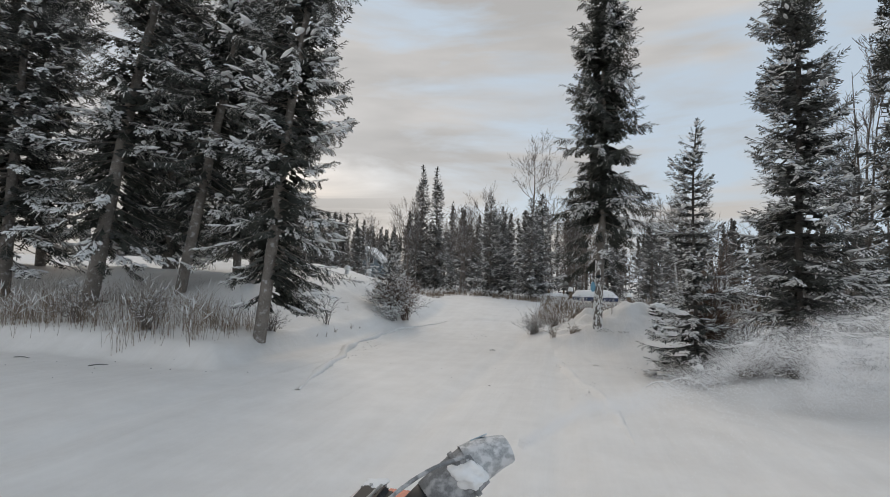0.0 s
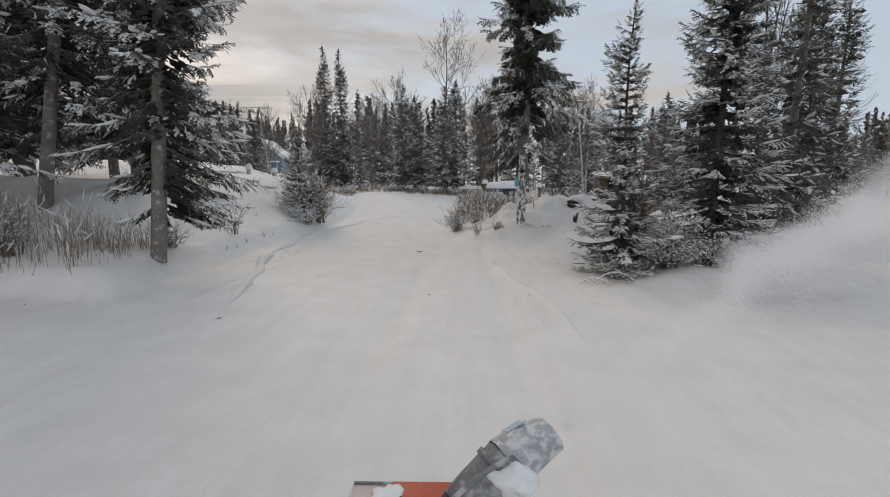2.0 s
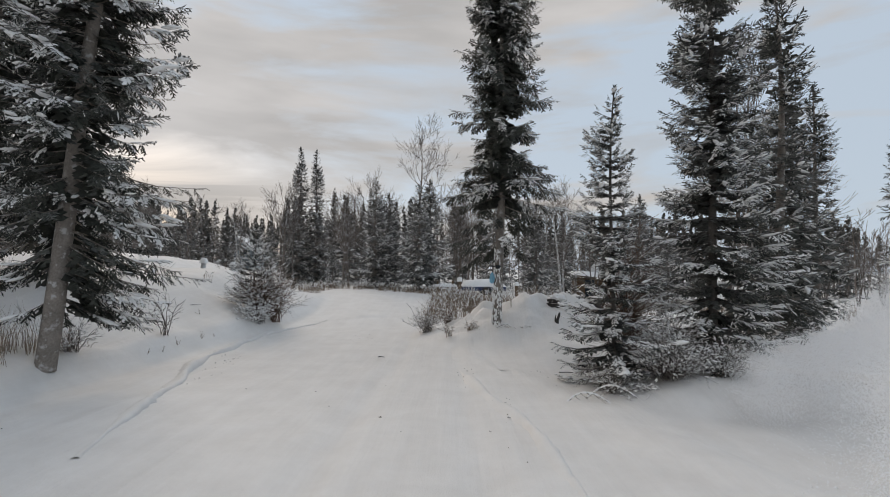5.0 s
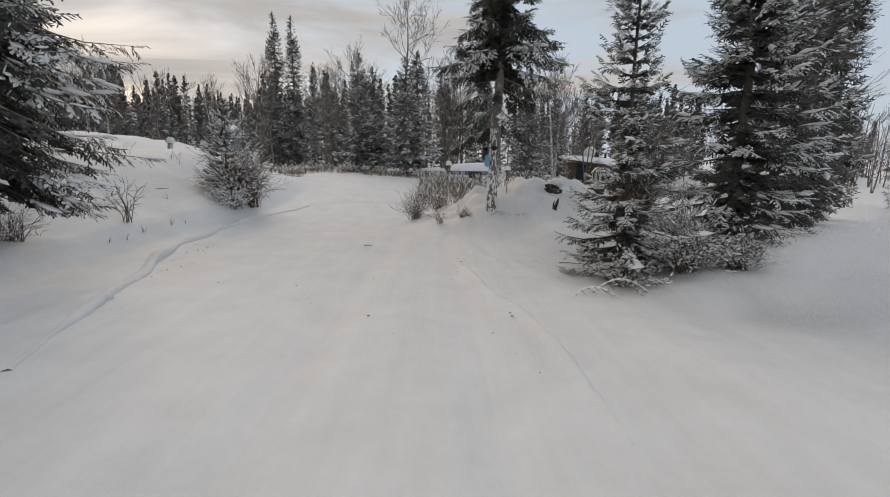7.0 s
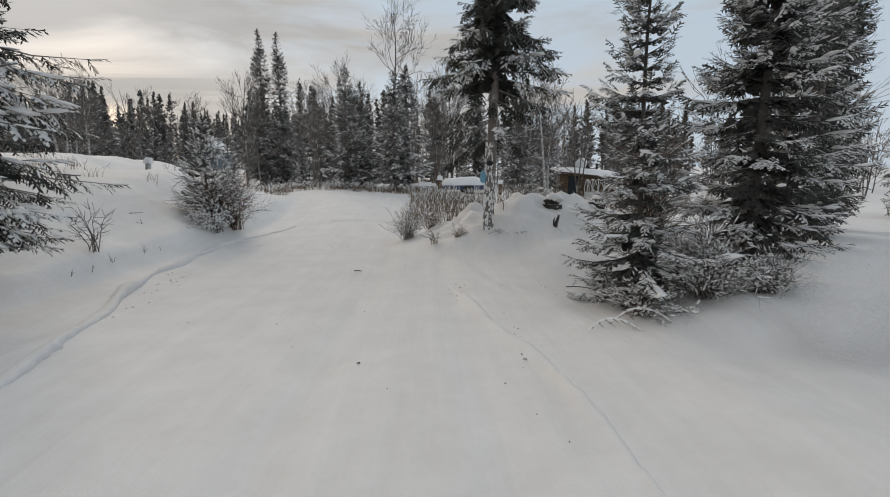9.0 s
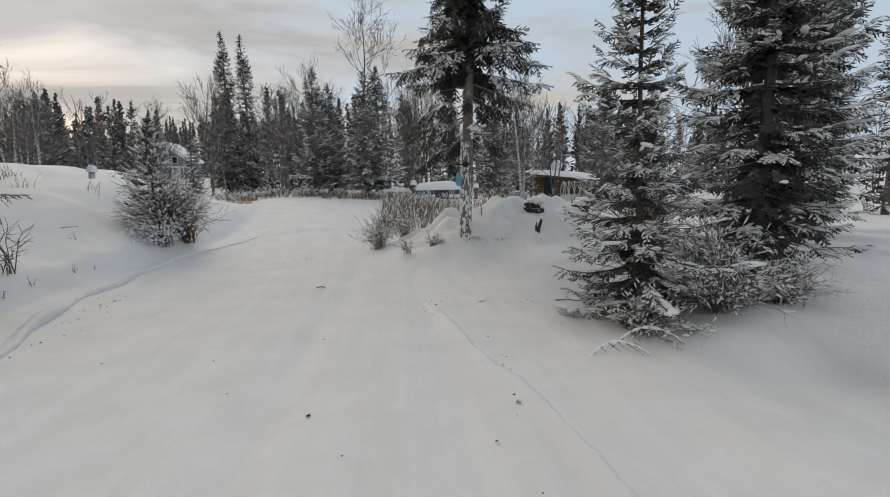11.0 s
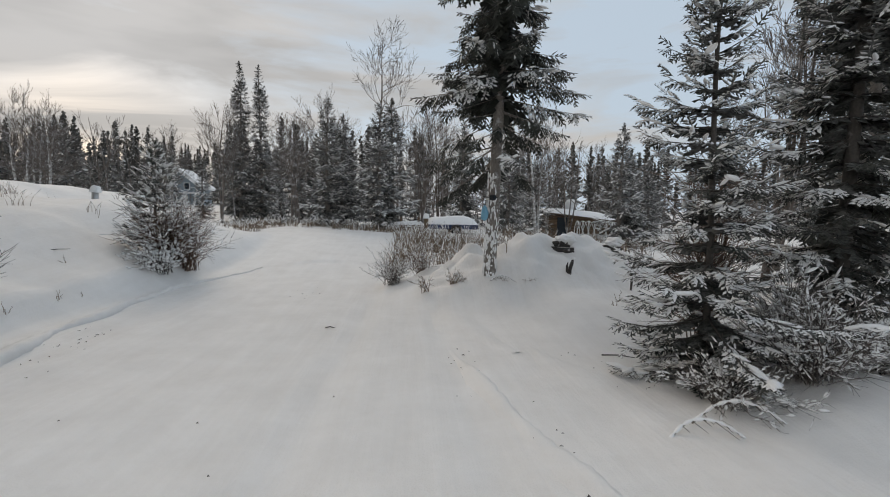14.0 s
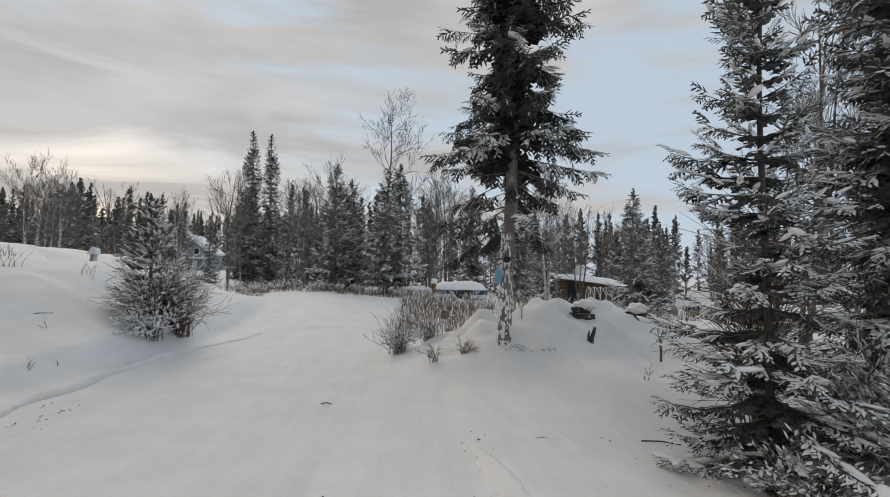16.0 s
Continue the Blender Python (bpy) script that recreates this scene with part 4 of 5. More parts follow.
def snow_heap(name, parent, w, d, h, at, seed, label="", mat=None):
    """A rounded, uneven cap of snow, flat below."""
    rng = np.random.default_rng(seed)
    us, vs = np.linspace(-1, 1, 11), np.linspace(-1, 1, 9)
    U, V = np.meshgrid(us, vs)
    edge = np.clip((1 - np.abs(U) ** 3) * (1 - np.abs(V) ** 3), 0, 1) ** 0.3
    Z = h * edge * (1 + 0.18 * np.sin(3 * U + seed) * np.cos(2.5 * V + seed)) + rng.normal(0, 0.02 * h, U.shape) * edge
    P = np.stack([U * w / 2, V * d / 2, Z], -1).reshape(-1, 3) + np.array(at)
    B = np.stack([U * w / 2 * 0.98, V * d / 2 * 0.98, 0 * Z - 0.02 * h], -1).reshape(-1, 3) + np.array(at)
    i = np.arange(99).reshape(9, 11)
    q = np.stack([i[:-1, :-1], i[:-1, 1:], i[1:, 1:], i[1:, :-1]], -1).reshape(-1, 4)
    return mesh_object(name, np.concatenate([P, B]), [np.concatenate([q, q[:, ::-1] + 99])], mat or M_CLUMP, True, parent, label)


def snow_blob(parent, at, size, seed, flat=0.6, label="lump of packed snow"):
    """A rough lump of snow: a few rounded pieces grown together."""
    bm = bmesh.new()
    bmesh.ops.create_icosphere(bm, subdivisions=4, radius=0.5)
    for v in bm.verts:
        n = v.co.normalized()
        r = 1 + 0.4 * noise.noise(n * 1.7 + Vector((seed, 0, 0))) + 0.14 * noise.noise(n * 4.0 + Vector((0, seed, 0))) + 0.05 * noise.noise(n * 14.0)
        v.co = Vector((n.x, n.y, n.z * flat)) * size * 0.55 * r + Vector(at)
    return part("snow_crust", bm, M_CLUMP, parent, label, smooth=True)


# ---------------------------------------------------------------- house, shed and yard things
def house(x, y, turn):
    h = new("house")
    z = 0.0
    bm = bmesh.new()
    W, D, E, P = 4.2, 5.0, 3.9, 7.3
    prof = [(-W, 0), (W, 0), (W, E), (0, P), (-W, E)]
    f = [bm.verts.new((px, -D, pz)) for px, pz in prof]
    b = [bm.verts.new((px, D, pz)) for px, pz in prof]
    bm.faces.new(f)
    bm.faces.new(b[::-1])
    for k in range(5):
        bm.faces.new((f[k], b[k], b[(k + 1) % 5], f[(k + 1) % 5]))
    part("wall", bm, M_SIDING, h, "blue-grey siding")
    for s in (-1, 1):
        bm = bmesh.new()
        n = Vector((s * (P - E), 0, W)).normalized()
        a, c = Vector((0, 0, P + 0.03)), Vector((s * (W + 0.6), 0, E - 0.6 * (P - E) / W + 0.03))
        vs = []
        for yy in (-D - 0.5, D + 0.5):
            for p in (a, c, c + n * 0.6, a + Vector((0, 0, 0.7))):
                vs.append(bm.verts.new((p.x, yy, p.z)))
        for q in ((0, 1, 2, 3), (7, 6, 5, 4), (0, 4, 5, 1), (1, 5, 6, 2), (2, 6, 7, 3), (3, 7, 4, 0)):
            bm.faces.new([vs[k] for k in q])
        part("roof", bm, M_CLUMP, h, "snow-covered roof slope")
        tube_part("bargeboard", h, M_TRIM, [(0, -D - 0.52, P - 0.05), (s * (W + 0.6), -D - 0.52, E - 0.6 * (P - E) / W - 0.05)], 0.12, 4)
    for wx, wz, ww, wh in ((-1.9, 3.5, 1.0, 1.3), (1.5, 3.5, 1.0, 1.3), (-2.4, 0.9, 1.1, 1.2)):
        w = new("window")
        w.parent = h
        tagged(w, "white-framed dark window")
        for x0, x1, z0, z1 in ((wx - ww / 2 - 0.12, wx + ww / 2 + 0.12, wz - 0.12, wz), (wx - ww / 2 - 0.12, wx + ww / 2 + 0.12, wz + wh, wz + wh + 0.12), (wx - ww / 2 - 0.12, wx - ww / 2, wz, wz + wh), (wx + ww / 2, wx + ww / 2 + 0.12, wz, wz + wh)):
            box_part("frame", w, M_TRIM, x0, x1, -D - 0.08, -D + 0.02, z0, z1, 0)
        box_part("pane", w, M_PANE, wx - ww / 2, wx + ww / 2, -D - 0.03, -D + 0.02, wz, wz + wh, 0)
    box_part("door", h, M_TRIM, 0.7, 1.7, -D - 0.05, -D + 0.02, 0.0, 2.1, 0)
    box_part("porch_roof", h, M_CLUMP, -1.0, 3.8, -D - 2.2, -D, 2.5, 2.8, 0.05, "snowy porch roof")
    for px in (-0.8, 1.4, 3.6):
        tube_part("porch_post", h, M_TRIM, [(px, -D - 2.0, -0.4), (px, -D - 2.0, 2.5)], 0.1, 6)
    h.matrix_basis = pose(x, y, at_land(x, y, 0.1), 0, 0, turn)
    tagged(h, "two-storey blue-grey gabled house with a snowy roof", "house")


house(-50.0, 125.0, 8)


def shed(x, y):
    s = new("log_shed")
    for k in range(7):
        tube_part("log", s, M_LOG, [(-0.1, 0, 0.15 + 0.27 * k), (4.6, 0, 0.15 + 0.27 * k - 0.03 * k)], 0.15, 8)
        tube_part("log", s, M_LOG, [(0, 0.02, 0.15 + 0.27 * k), (0, 3.6, 0.15 + 0.27 * k)], 0.15, 8)
    box_part("end_wall", s, M_BROWN, 4.35, 4.55, 0.1, 3.6, 0, 1.7, 0.01)
    box_part("back_wall", s, M_BROWN, 0.1, 4.5, 3.5, 3.65, 0, 1.8, 0.01)
    # no opening here: a dark slab stands for the shade inside a doorway
    box_part("door", s, M_PANE, 0.35, 1.15, -0.2, -0.12, 0.05, 1.75, 0.01, "dark panel painted as the shade of an open doorway")
    bm = bmesh.new()
    box(bm, -0.7, 5.1, -0.6, 4.2, 0, 0.12)
    bmesh.ops.transform(bm, matrix=Matrix.Translation((0, 0, 2.0)) @ Matrix.Rotation(radians(6), 4, "Y"), verts=bm.verts)
    part("roof", bm, M_LOG, s)
    cap = snow_heap("roof_snow", s, 6.1, 5.2, 0.5, (2.2, 1.75, 0.08), 3, "thick smooth snow")
    cap.matrix_basis = Matrix.Translation((0, 0, 2.0)) @ Matrix.Rotation(radians(6), 4, "Y")
    tube_part("stove_pipe", s, M_BLACK, [(3.1, 1.5, 1.8), (3.1, 1.5, 2.75)], 0.09, 10, "black stove pipe")
    s.matrix_basis = pose(x, y, at_land(x, y, 0.1) , 0, 0, -4)
    tagged(s, "low log shed under a thick sloping snow roof", "shed")
    z = at_land(x, y)
    d = new("satellite_dish")
    bm = bmesh.new()
    bmesh.ops.create_uvsphere(bm, u_segments=20, v_segments=14, radius=0.75)
    bmesh.ops.delete(bm, geom=[v for v in bm.verts if v.co.z > -0.44], context="VERTS")
    bmesh.ops.solidify(bm, geom=bm.faces[:], thickness=0.03)
    dish = part("reflector", bm, M_TRIM, d, "pale grey dish", smooth=True)
    dish.matrix_basis = Matrix.Translation((0, -0.05, 0.75)) @ Matrix.Rotation(radians(-65), 4, "X")
    tube_part("mast", d, M_STEEL, [(0, 0.25, -0.25), (0, 0.25, 0.5), (0, 0.1, 0.62)], 0.035, 8)
    tube_part("feed_arm", d, M_STEEL, [(0, 0.2, 0.3), (0, -0.5, 0.55)], 0.02, 6)
    d.matrix_basis = pose(x + 1.3, y + 0.6, z + 2.05, 0, 0, 15)
    tagged(d, "pale round satellite dish on the shed roof", "satellite dish")


shed(12.6, 46.4)


def hoop_house(x, y):
    g = new("greenhouse_frame")
    n, L, R = 9, 3.6, 1.4
    for k in range(n):
        for s in (-1, 1):
            a = np.linspace(0, np.pi, 9)
            xs = k * L / (n - 1) + s * 0.55 * (a / np.pi - 0.5)
            tube_part("lattice_hoop", g, M_TRIM, np.stack([np.clip(xs, 0, L), 0.7 - 0.7 * np.cos(a), 0.45 + R * 0.75 * np.sin(a)], -1), 0.034, 4)
    box_part("side_board", g, M_TRIM, 0, L, -0.03, 0.03, 0.0, 0.45, 0.005)
    box_part("side_board", g, M_TRIM, 0, L, 1.37, 1.43, 0.0, 0.45, 0.005)
    for px in (L + 0.05, L + 1.15):
        box_part("end_post", g, M_TRIM, px - 0.06, px + 0.06, -0.1, 0.02, 0, 1.25, 0.005)
    box_part("end_beam", g, M_TRIM, L, L + 1.2, -0.1, 0.02, 1.22, 1.36, 0.005)
    box_part("end_panel", g, M_BROWN, L + 0.12, L + 1.08, -0.04, 0.04, 0.05, 1.2, 0.005, "dark brown panel")
    snow_heap("snow_cap", g, 1.4, 0.7, 0.22, (L + 0.6, 0.1, 1.36), 8, "rounded snow")
    g.matrix_basis = pose(x, y, at_land(x, y, 0.05), 0, 0, -3)
    tagged(g, "white lattice hoop greenhouse frame half full of snow", "greenhouse")


hoop_house(13.8, 43.4)


def trailer(x, y):
    t = new("utility_trailer")
    box_part("bed", t, M_TARP, 0, 2.7, 0, 1.5, 0.35, 0.62, 0.03, "blue side panels")
    snow_heap("snow_cap", t, 2.8, 1.7, 0.42, (1.35, 0.75, 0.6), 4, "thick block of snow")
    for wy in (-0.12, 1.62):
        w = tube_part("wheel", t, M_RUBBER, [(1.5, wy - 0.09, 0.3), (1.5, wy + 0.09, 0.3)], 0.3, 18)
        tube_part("hub", w, M_STEEL, [(1.5, wy - 0.105, 0.3), (1.5, wy + 0.105, 0.3)], 0.12, 10)
    tube_part("drawbar", t, M_STEEL, [(0, 0.75, 0.4), (-1.0, 0.75, 0.38)], 0.04, 6)
    t.matrix_basis = pose(x, y, at_land(x, y, 0.2), 0, 0, 2)
    tagged(t, "blue utility trailer buried under a block of snow", "trailer")


trailer(2.05, 34.0)


def capped_post(x, y, h, r, mat, label, cap=1.6, lean=0):
    p = new("post")
    tube_part("shaft", p, mat, [(0, 0, -0.3), (0, 0, h)], r, 10)
    snow_heap("snow_cap", p, r * 2 * cap, r * 2 * cap, r * 2.2, (0, 0, h), 5, "round cap of snow")
    p.matrix_basis = pose(x, y, at_land(x, y), 0, lean, 0)
    tagged(p, label, "post")


capped_post(-8.28, 22.7, 0.2, 0.09, M_STEEL, "short grey pipe with a round snow cap", 1.35, 5)
capped_post(-7.7, 24.0, 0.2, 0.09, M_STEEL, "short pipe under a round snow cap", 1.35)
capped_post(1.85, 32.6, 0.75, 0.11, M_LOG, "wooden gate post with a snow cap", 1.5)
capped_post(5.25, 33.0, 0.6, 0.1, M_LOG, "wooden fence post with a snow cap", 1.5)


def plank_pile(x, y):
    p = new("plank_pile")
    for k in range(4):
        box_part("plank", p, M_LOG, -0.7, 0.7, -0.12 + 0.05 * k, 0.08 + 0.05 * k, 0.1 * k, 0.1 * k + 0.06, 0.005)
    box_part("upright", p, M_LOG, -0.5, -0.4, -0.1, 0.0, -0.2, 0.75, 0.005)
    box_part("upright", p, M_LOG, 0.4, 0.5, -0.1, 0.0, -0.2, 0.75, 0.005)
    snow_heap("snow_cap", p, 1.5, 0.5, 0.2, (0, 0.05, 0.36), 6, "layer of snow")
    p.matrix_basis = pose(x, y, at_land(x, y), 0, 0, 5)
    tagged(p, "brown planks stacked under snow beside a gate post", "lumber")


plank_pile(1.0, 32.8)


def stump(x, y):
    s = new("tree_stump")
    h = Heap()
    tube(h, [(0, 0, -0.15), (0.02, 0, 0.1), (0.06, 0, 0.22), (0.09, 0.01, 0.34)], [0.05, 0.04, 0.035, 0.012], 9)
    tube(h, [(-0.02, 0.02, -0.1), (-0.03, 0.03, 0.16), (-0.01, 0.04, 0.24)], [0.035, 0.022, 0.008], 7)
    h.put("wood", M_DARKWOOD, s, smooth=True)
    snow_blob(s, (0.08, 0, 0.33), 0.1, 9)
    s.matrix_basis = pose(x, y, at_land(x, y, 0.02))
    tagged(s, "dark broken stump poking from the snow mound", "stump")


stump(4.15, 17.05)


def log_pile(x, y, turn, seed, n=4):
    p = new("log_pile")
    rng = np.random.default_rng(seed)
    for k in range(n):
        a = np.array([rng.uniform(-0.35, -0.15), rng.uniform(-0.12, 0.12), 0.02 + 0.05 * k])
        b = np.array([rng.uniform(0.1, 0.3), rng.uniform(-0.15, 0.15), 0.0 + 0.06 * k])
        tube_part("log", p, M_DARKWOOD, [a, (a + b) / 2 + rng.normal(0, 0.02, 3), b], [0.035, 0.042, 0.03], 8)
    snow_blob(p, (0.05, 0.05, 0.06 + 0.05 * n), 0.38, seed, 0.5)
    p.matrix_basis = pose(x, y, at_land(x, y, 0.02), 0, 0, turn)
    tagged(p, "dark broken logs half buried under snow", "logs")


log_pile(4.3, 17.95, -15, 21, 4)
log_pile(5.6, 18.3, 10, 23, 3)


def trunk_things():
    z = at_land(2.5, 17.1)
    b = new("plastic_bag")
    h = Heap()
    tube(h, [(0, 0, 0.0), (0.0, 0, 0.04), (0.01, 0, 0.14), (0.0, 0, 0.24), (0, 0, 0.3)], [0.02, 0.065, 0.075, 0.05, 0.012], 9)
    h.put("pouch", M_SKYBLUE, b, smooth=True)
    tube_part("cord", b, M_BLACK, [(0, 0, 0.3), (0.05, 0.03, 0.4)], 0.006, 5)
    b.matrix_basis = pose(2.4, 16.98, z + 1.05)
    tagged(b, "light blue plastic bag hung on a spruce trunk", "bag")
    l = new("trail_camera")
    box_part("case", l, M_BLACK, -0.06, 0.06, -0.05, 0.03, 0, 0.1, 0.012)
    tube_part("lens", l, M_PANE, [(0.02, -0.05, 0.05), (0.02, -0.075, 0.05)], 0.025, 10)
    tube_part("strap", l, M_BLACK, [(-0.2, 0.02, 0.06), (0, 0.03, 0.05), (0.1, 0.03, 0.05)], 0.012, 5)
    l.matrix_basis = pose(2.55, 16.95, z + 1.45)
    tagged(l, "small black case strapped to a spruce trunk", "box")


trunk_things()

# ---------------------------------------------------------------- marks on the driveway
def ridge(name, label, pts, wide, high, seed, rough=0.35, soft=False):
    """A low uneven edge of pushed snow along a line on the ground."""
    rng = np.random.default_rng(seed)
    pts = np.array(pts, float)
    seg = np.concatenate([[0], np.cumsum(np.hypot(*np.diff(pts, axis=0).T))])
    s = np.linspace(0, seg[-1], int(seg[-1] / 0.09) + 2)
    x = np.interp(s, seg, pts[:, 0]) + 0.03 * np.sin(s * 1.3 + seed) + rng.normal(0, 0.001 if soft else 0.006, len(s))
    y = np.interp(s, seg, pts[:, 1])
    d = np.stack([np.gradient(x), np.gradient(y)], -1)
    d /= np.linalg.norm(d, axis=1)[:, None]
    q = np.stack([-d[:, 1], d[:, 0]], -1)
    fade = np.sin(np.pi * np.clip(s / s[-1], 0.02, 0.98)) ** 0.5
    w = wide * fade * (1 + rough * np.sin(s * 3.3 + seed) + rng.normal(0, 0.02 if soft else 0.12, len(s)))
    h = high * fade * (1 + rough * np.sin(s * 2.2 + 2 * seed) + rng.normal(0, 0.02 if soft else 0.15, len(s)))
    rows = []
    for a, z in (((-1.0, -0.03), (-0.6, 0.35), (-0.15, 0.9), (0.2, 0.95), (0.6, 0.4), (1.0, -0.03)) if soft else ((-1.0, -0.015), (-0.3, 0.75), (0.25, 1.0), (0.62, 0.8), (0.72, 0.1), (0.62, -0.3))):
        px, py = x + q[:, 0] * w * a, y + q[:, 1] * w * a
        rows.append(np.stack([px, py, land(px, py) + (h * z if z > 0 else z * 0.1)], -1))
    P = np.stack(rows, 1)
    n = len(s)
    i = np.arange(n * 6).reshape(n, 6)
    f = np.stack([i[:-1, :-1], i[1:, :-1], i[1:, 1:], i[:-1, 1:]], -1).reshape(-1, 4)
    return tagged(mesh_object(name, P.reshape(-1, 3), [f], M_SNOW, True), label, "snow ridge", kind="structure")


ridge("snow_ridge", "undercut edge of ploughed snow beside the driveway", [(-2.3, 8.6), (-2.6, 9.6), (-2.95, 10.8), (-3.75, 13.4), (-4.05, 14.6), (-4.16, 16.5), (-4.2, 18.4), (-3.9, 19.6), (-3.2, 21.5)][::-1], 0.16, 0.085, 1)
ridge("snow_ridge", "thin edge of a wheel rut in the snow", [(1.42, 14.2), (1.5, 13.7), (1.77, 12.2), (1.96, 11.1), (2.18, 9.95), (2.3, 8.9), (2.45, 7.6)], 0.12, 0.045, 2)
ridge("snow_ridge", "low smooth ridge of ploughed snow", [(2.6, 13.8), (2.9, 12.0), (3.3, 10.2), (4.0, 8.4), (5.4, 6.4)], 0.5, 0.05, 4, 0.2, True)
ridge("snow_ridge", "faint curved edge across the driveway", [(-3.1, 21.6), (-2.2, 22.6), (-1.0, 22.9), (0.2, 22.5)], 0.3, 0.05, 5, 0.2, True)
ridge("snow_ridge", "low smooth ridge along the driveway", [(1.2, 19.5), (1.5, 17.0), (1.8, 15.2), (2.3, 13.6)], 0.4, 0.05, 6, 0.2, True)



def specks():
    rng = np.random.default_rng(91)
    v, f = [], []
    spots = [(-3.55, 14.2, 26, 0.16, 0.5), (-3.2, 12.6, 16, 0.14, 0.6), (-1.2, 18.0, 12, 0.3, 0.4), (-0.6, 11.0, 6, 1.2, 1.5), (2.0, 10.5, 22, 0.1, 1.0), (1.6, 13.2, 14, 0.1, 0.6), (3.4, 12.6, 14, 0.4, 0.5), (-6.5, 8.6, 12, 1.5, 0.5), (-5.0, 9.4, 8, 0.6, 0.3)]
    for x, y, n, sx, sy in spots:
        for _ in range(n):
            px, py = x + rng.normal(0, sx), y + rng.normal(0, sy)
            s, a = rng.uniform(0.004, 0.011), rng.uniform(0, 6.28)
            z = at_land(px, py) + 0.012
            c, d = math.cos(a) * s * rng.uniform(1, 3), math.sin(a) * s
            b = len(v)
            v += [(px - c, py - d, z), (px + d, py - c, z + 0.004), (px + c, py + d, z), (px - d, py + c, z + 0.01)]
            f += [(b, b + 1, b + 2), (b, b + 2, b + 3)]
    tagged(mesh_object("litter", v, [f], M_DARKWOOD), "dark needles and bark bits scattered on the snow", "litter", kind="stuff")


specks()


def stick(x, y, ln, turn, label):
    s = new("stick")
    tube_part("wood", s, M_DARKWOOD, [(-ln / 2, 0, 0.0), (0, 0.01, 0.015), (ln / 2, 0, 0.005)], [0.009, 0.008, 0.005], 6)
    s.matrix_basis = pose(x, y, at_land(x, y) + 0.012, 0, 0, turn)
    tagged(s, label, "stick")


stick(-0.26, 15.0, 0.16, -15, "short dark stick lying on the driveway")
stick(-6.6, 9.0, 0.3, 40, "short dark stick on snow by the grass")
stick(-8.3, 8.9, 0.35, 5, "thin stick lying on the snow")
stick(3.6, 13.4, 0.4, -20, "dark stick poking out of a snow bank")
stick(-5.95, 17.6, 0.45, 55, "thin bare stick standing out of the bank")


# ---------------------------------------------------------------- the snow blower and what it throws
def snow_blower(x, y):
    m = new("snow_blower")
    z0 = at_land(x, y)
    prof = [(0.27, 0.56), (0.12, 0.575), (-0.02, 0.54), (-0.13, 0.46), (-0.2, 0.34), (-0.22, 0.2), (-0.2, 0.05)]
    h = Heap()
    xs = np.linspace(-0.315, 0.315, 2)
    P = [(px, py + dy, pz + dz) for px in xs for dy, dz in ((0, 0), (-0.004, -0.012)) for py, pz in prof]
    P = np.array(P).reshape(2, 2, 7, 3)
    outer, inner = P[:, 0], P[:, 1] + np.array([0, 0.012, -0.004])
    verts = np.concatenate([outer.reshape(-1, 3), inner.reshape(-1, 3)])
    i = np.arange(14).reshape(2, 7)
    q = np.stack([i[0, :-1], i[0, 1:], i[1, 1:], i[1, :-1]], -1)
    rim = np.array([[0, 7, 21, 14], [6, 20, 27, 13]])
    housing = mesh_object("auger_housing", verts, [np.concatenate([q, q[:, ::-1] + 14, rim])], M_ORANGE, False, m, "orange steel, mostly dusted with snow")
    for s in (-1, 1):
        bm = bmesh.new()
        a = [bm.verts.new((s * 0.316, py, pz)) for py, pz in prof + [(0.3, 0.03)]]
        b = [bm.verts.new((s * 0.324, py, pz)) for py, pz in prof + [(0.3, 0.03)]]
        bm.faces.new(a)
        bm.faces.new(b[::-1])
        for k in range(8):
            bm.faces.new((a[k], b[k], b[(k + 1) % 8], a[(k + 1) % 8]))
        part("side_plate", bm, M_ORANGE, m)
    bm = bmesh.new()
    box(bm, -0.16, 0.12, 0.05, 0.262, 0.572, 0.584, 0.004)
    part("front_panel", bm, M_CLEAN, m, "clean orange paint")
    tube_part("front_rim", m, M_CRUST, [(-0.32, 0.275, 0.56), (0.32, 0.275, 0.56)], 0.009, 6)
    # discharge chute: a curved spout that rises to the side
    us = np.linspace(0, 1, 8)
    mid = np.stack([-0.03 + 0.34 * us**1.15, -0.17 + 0.2 * us, 0.44 + 0.47 * us - 0.07 * us**2], -1)
    rad = 0.125 - 0.03 * us
    tube_part("chute", m, M_BLACK, mid[:5], rad[:5], 18, "smooth black plastic")
    tube_part("upper_chute", m, M_CRUST, mid[4:], rad[4:] + 0.003, 18, "grey with frost")
    tube_part("chute_collar", m, M_CLEAN, [(-0.03, -0.17, 0.40), (-0.025, -0.165, 0.46)], [0.15, 0.142], 18, "orange turning ring")
    tube_part("chute_band", m, M_CRUST, [mid[6], mid[6] + (mid[7] - mid[6]) * 0.3], 0.112, 18, "grey rim")
    bm = bmesh.new()
    tip, d = Vector(mid[-1]), Vector((0.85, 0.42, 0.32)).normalized()
    side = d.cross(Vector((0, 0, 1))).normalized()
    top = side.cross(d)
    rings = []
    for u, w, hh, lift in ((-0.05, 0.092, 0.096, 0.0), (0.03, 0.096, 0.09, 0.01), (0.1, 0.09, 0.072, 0.012), (0.16, 0.082, 0.058, 0.008)):
        c = tip + d * u + top * lift
        rings.append([bm.verts.new(c + side * w * math.cos(k * math.pi / 6) * (1.0) + top * hh * math.sin(k * math.pi / 6)) for k in range(12)])
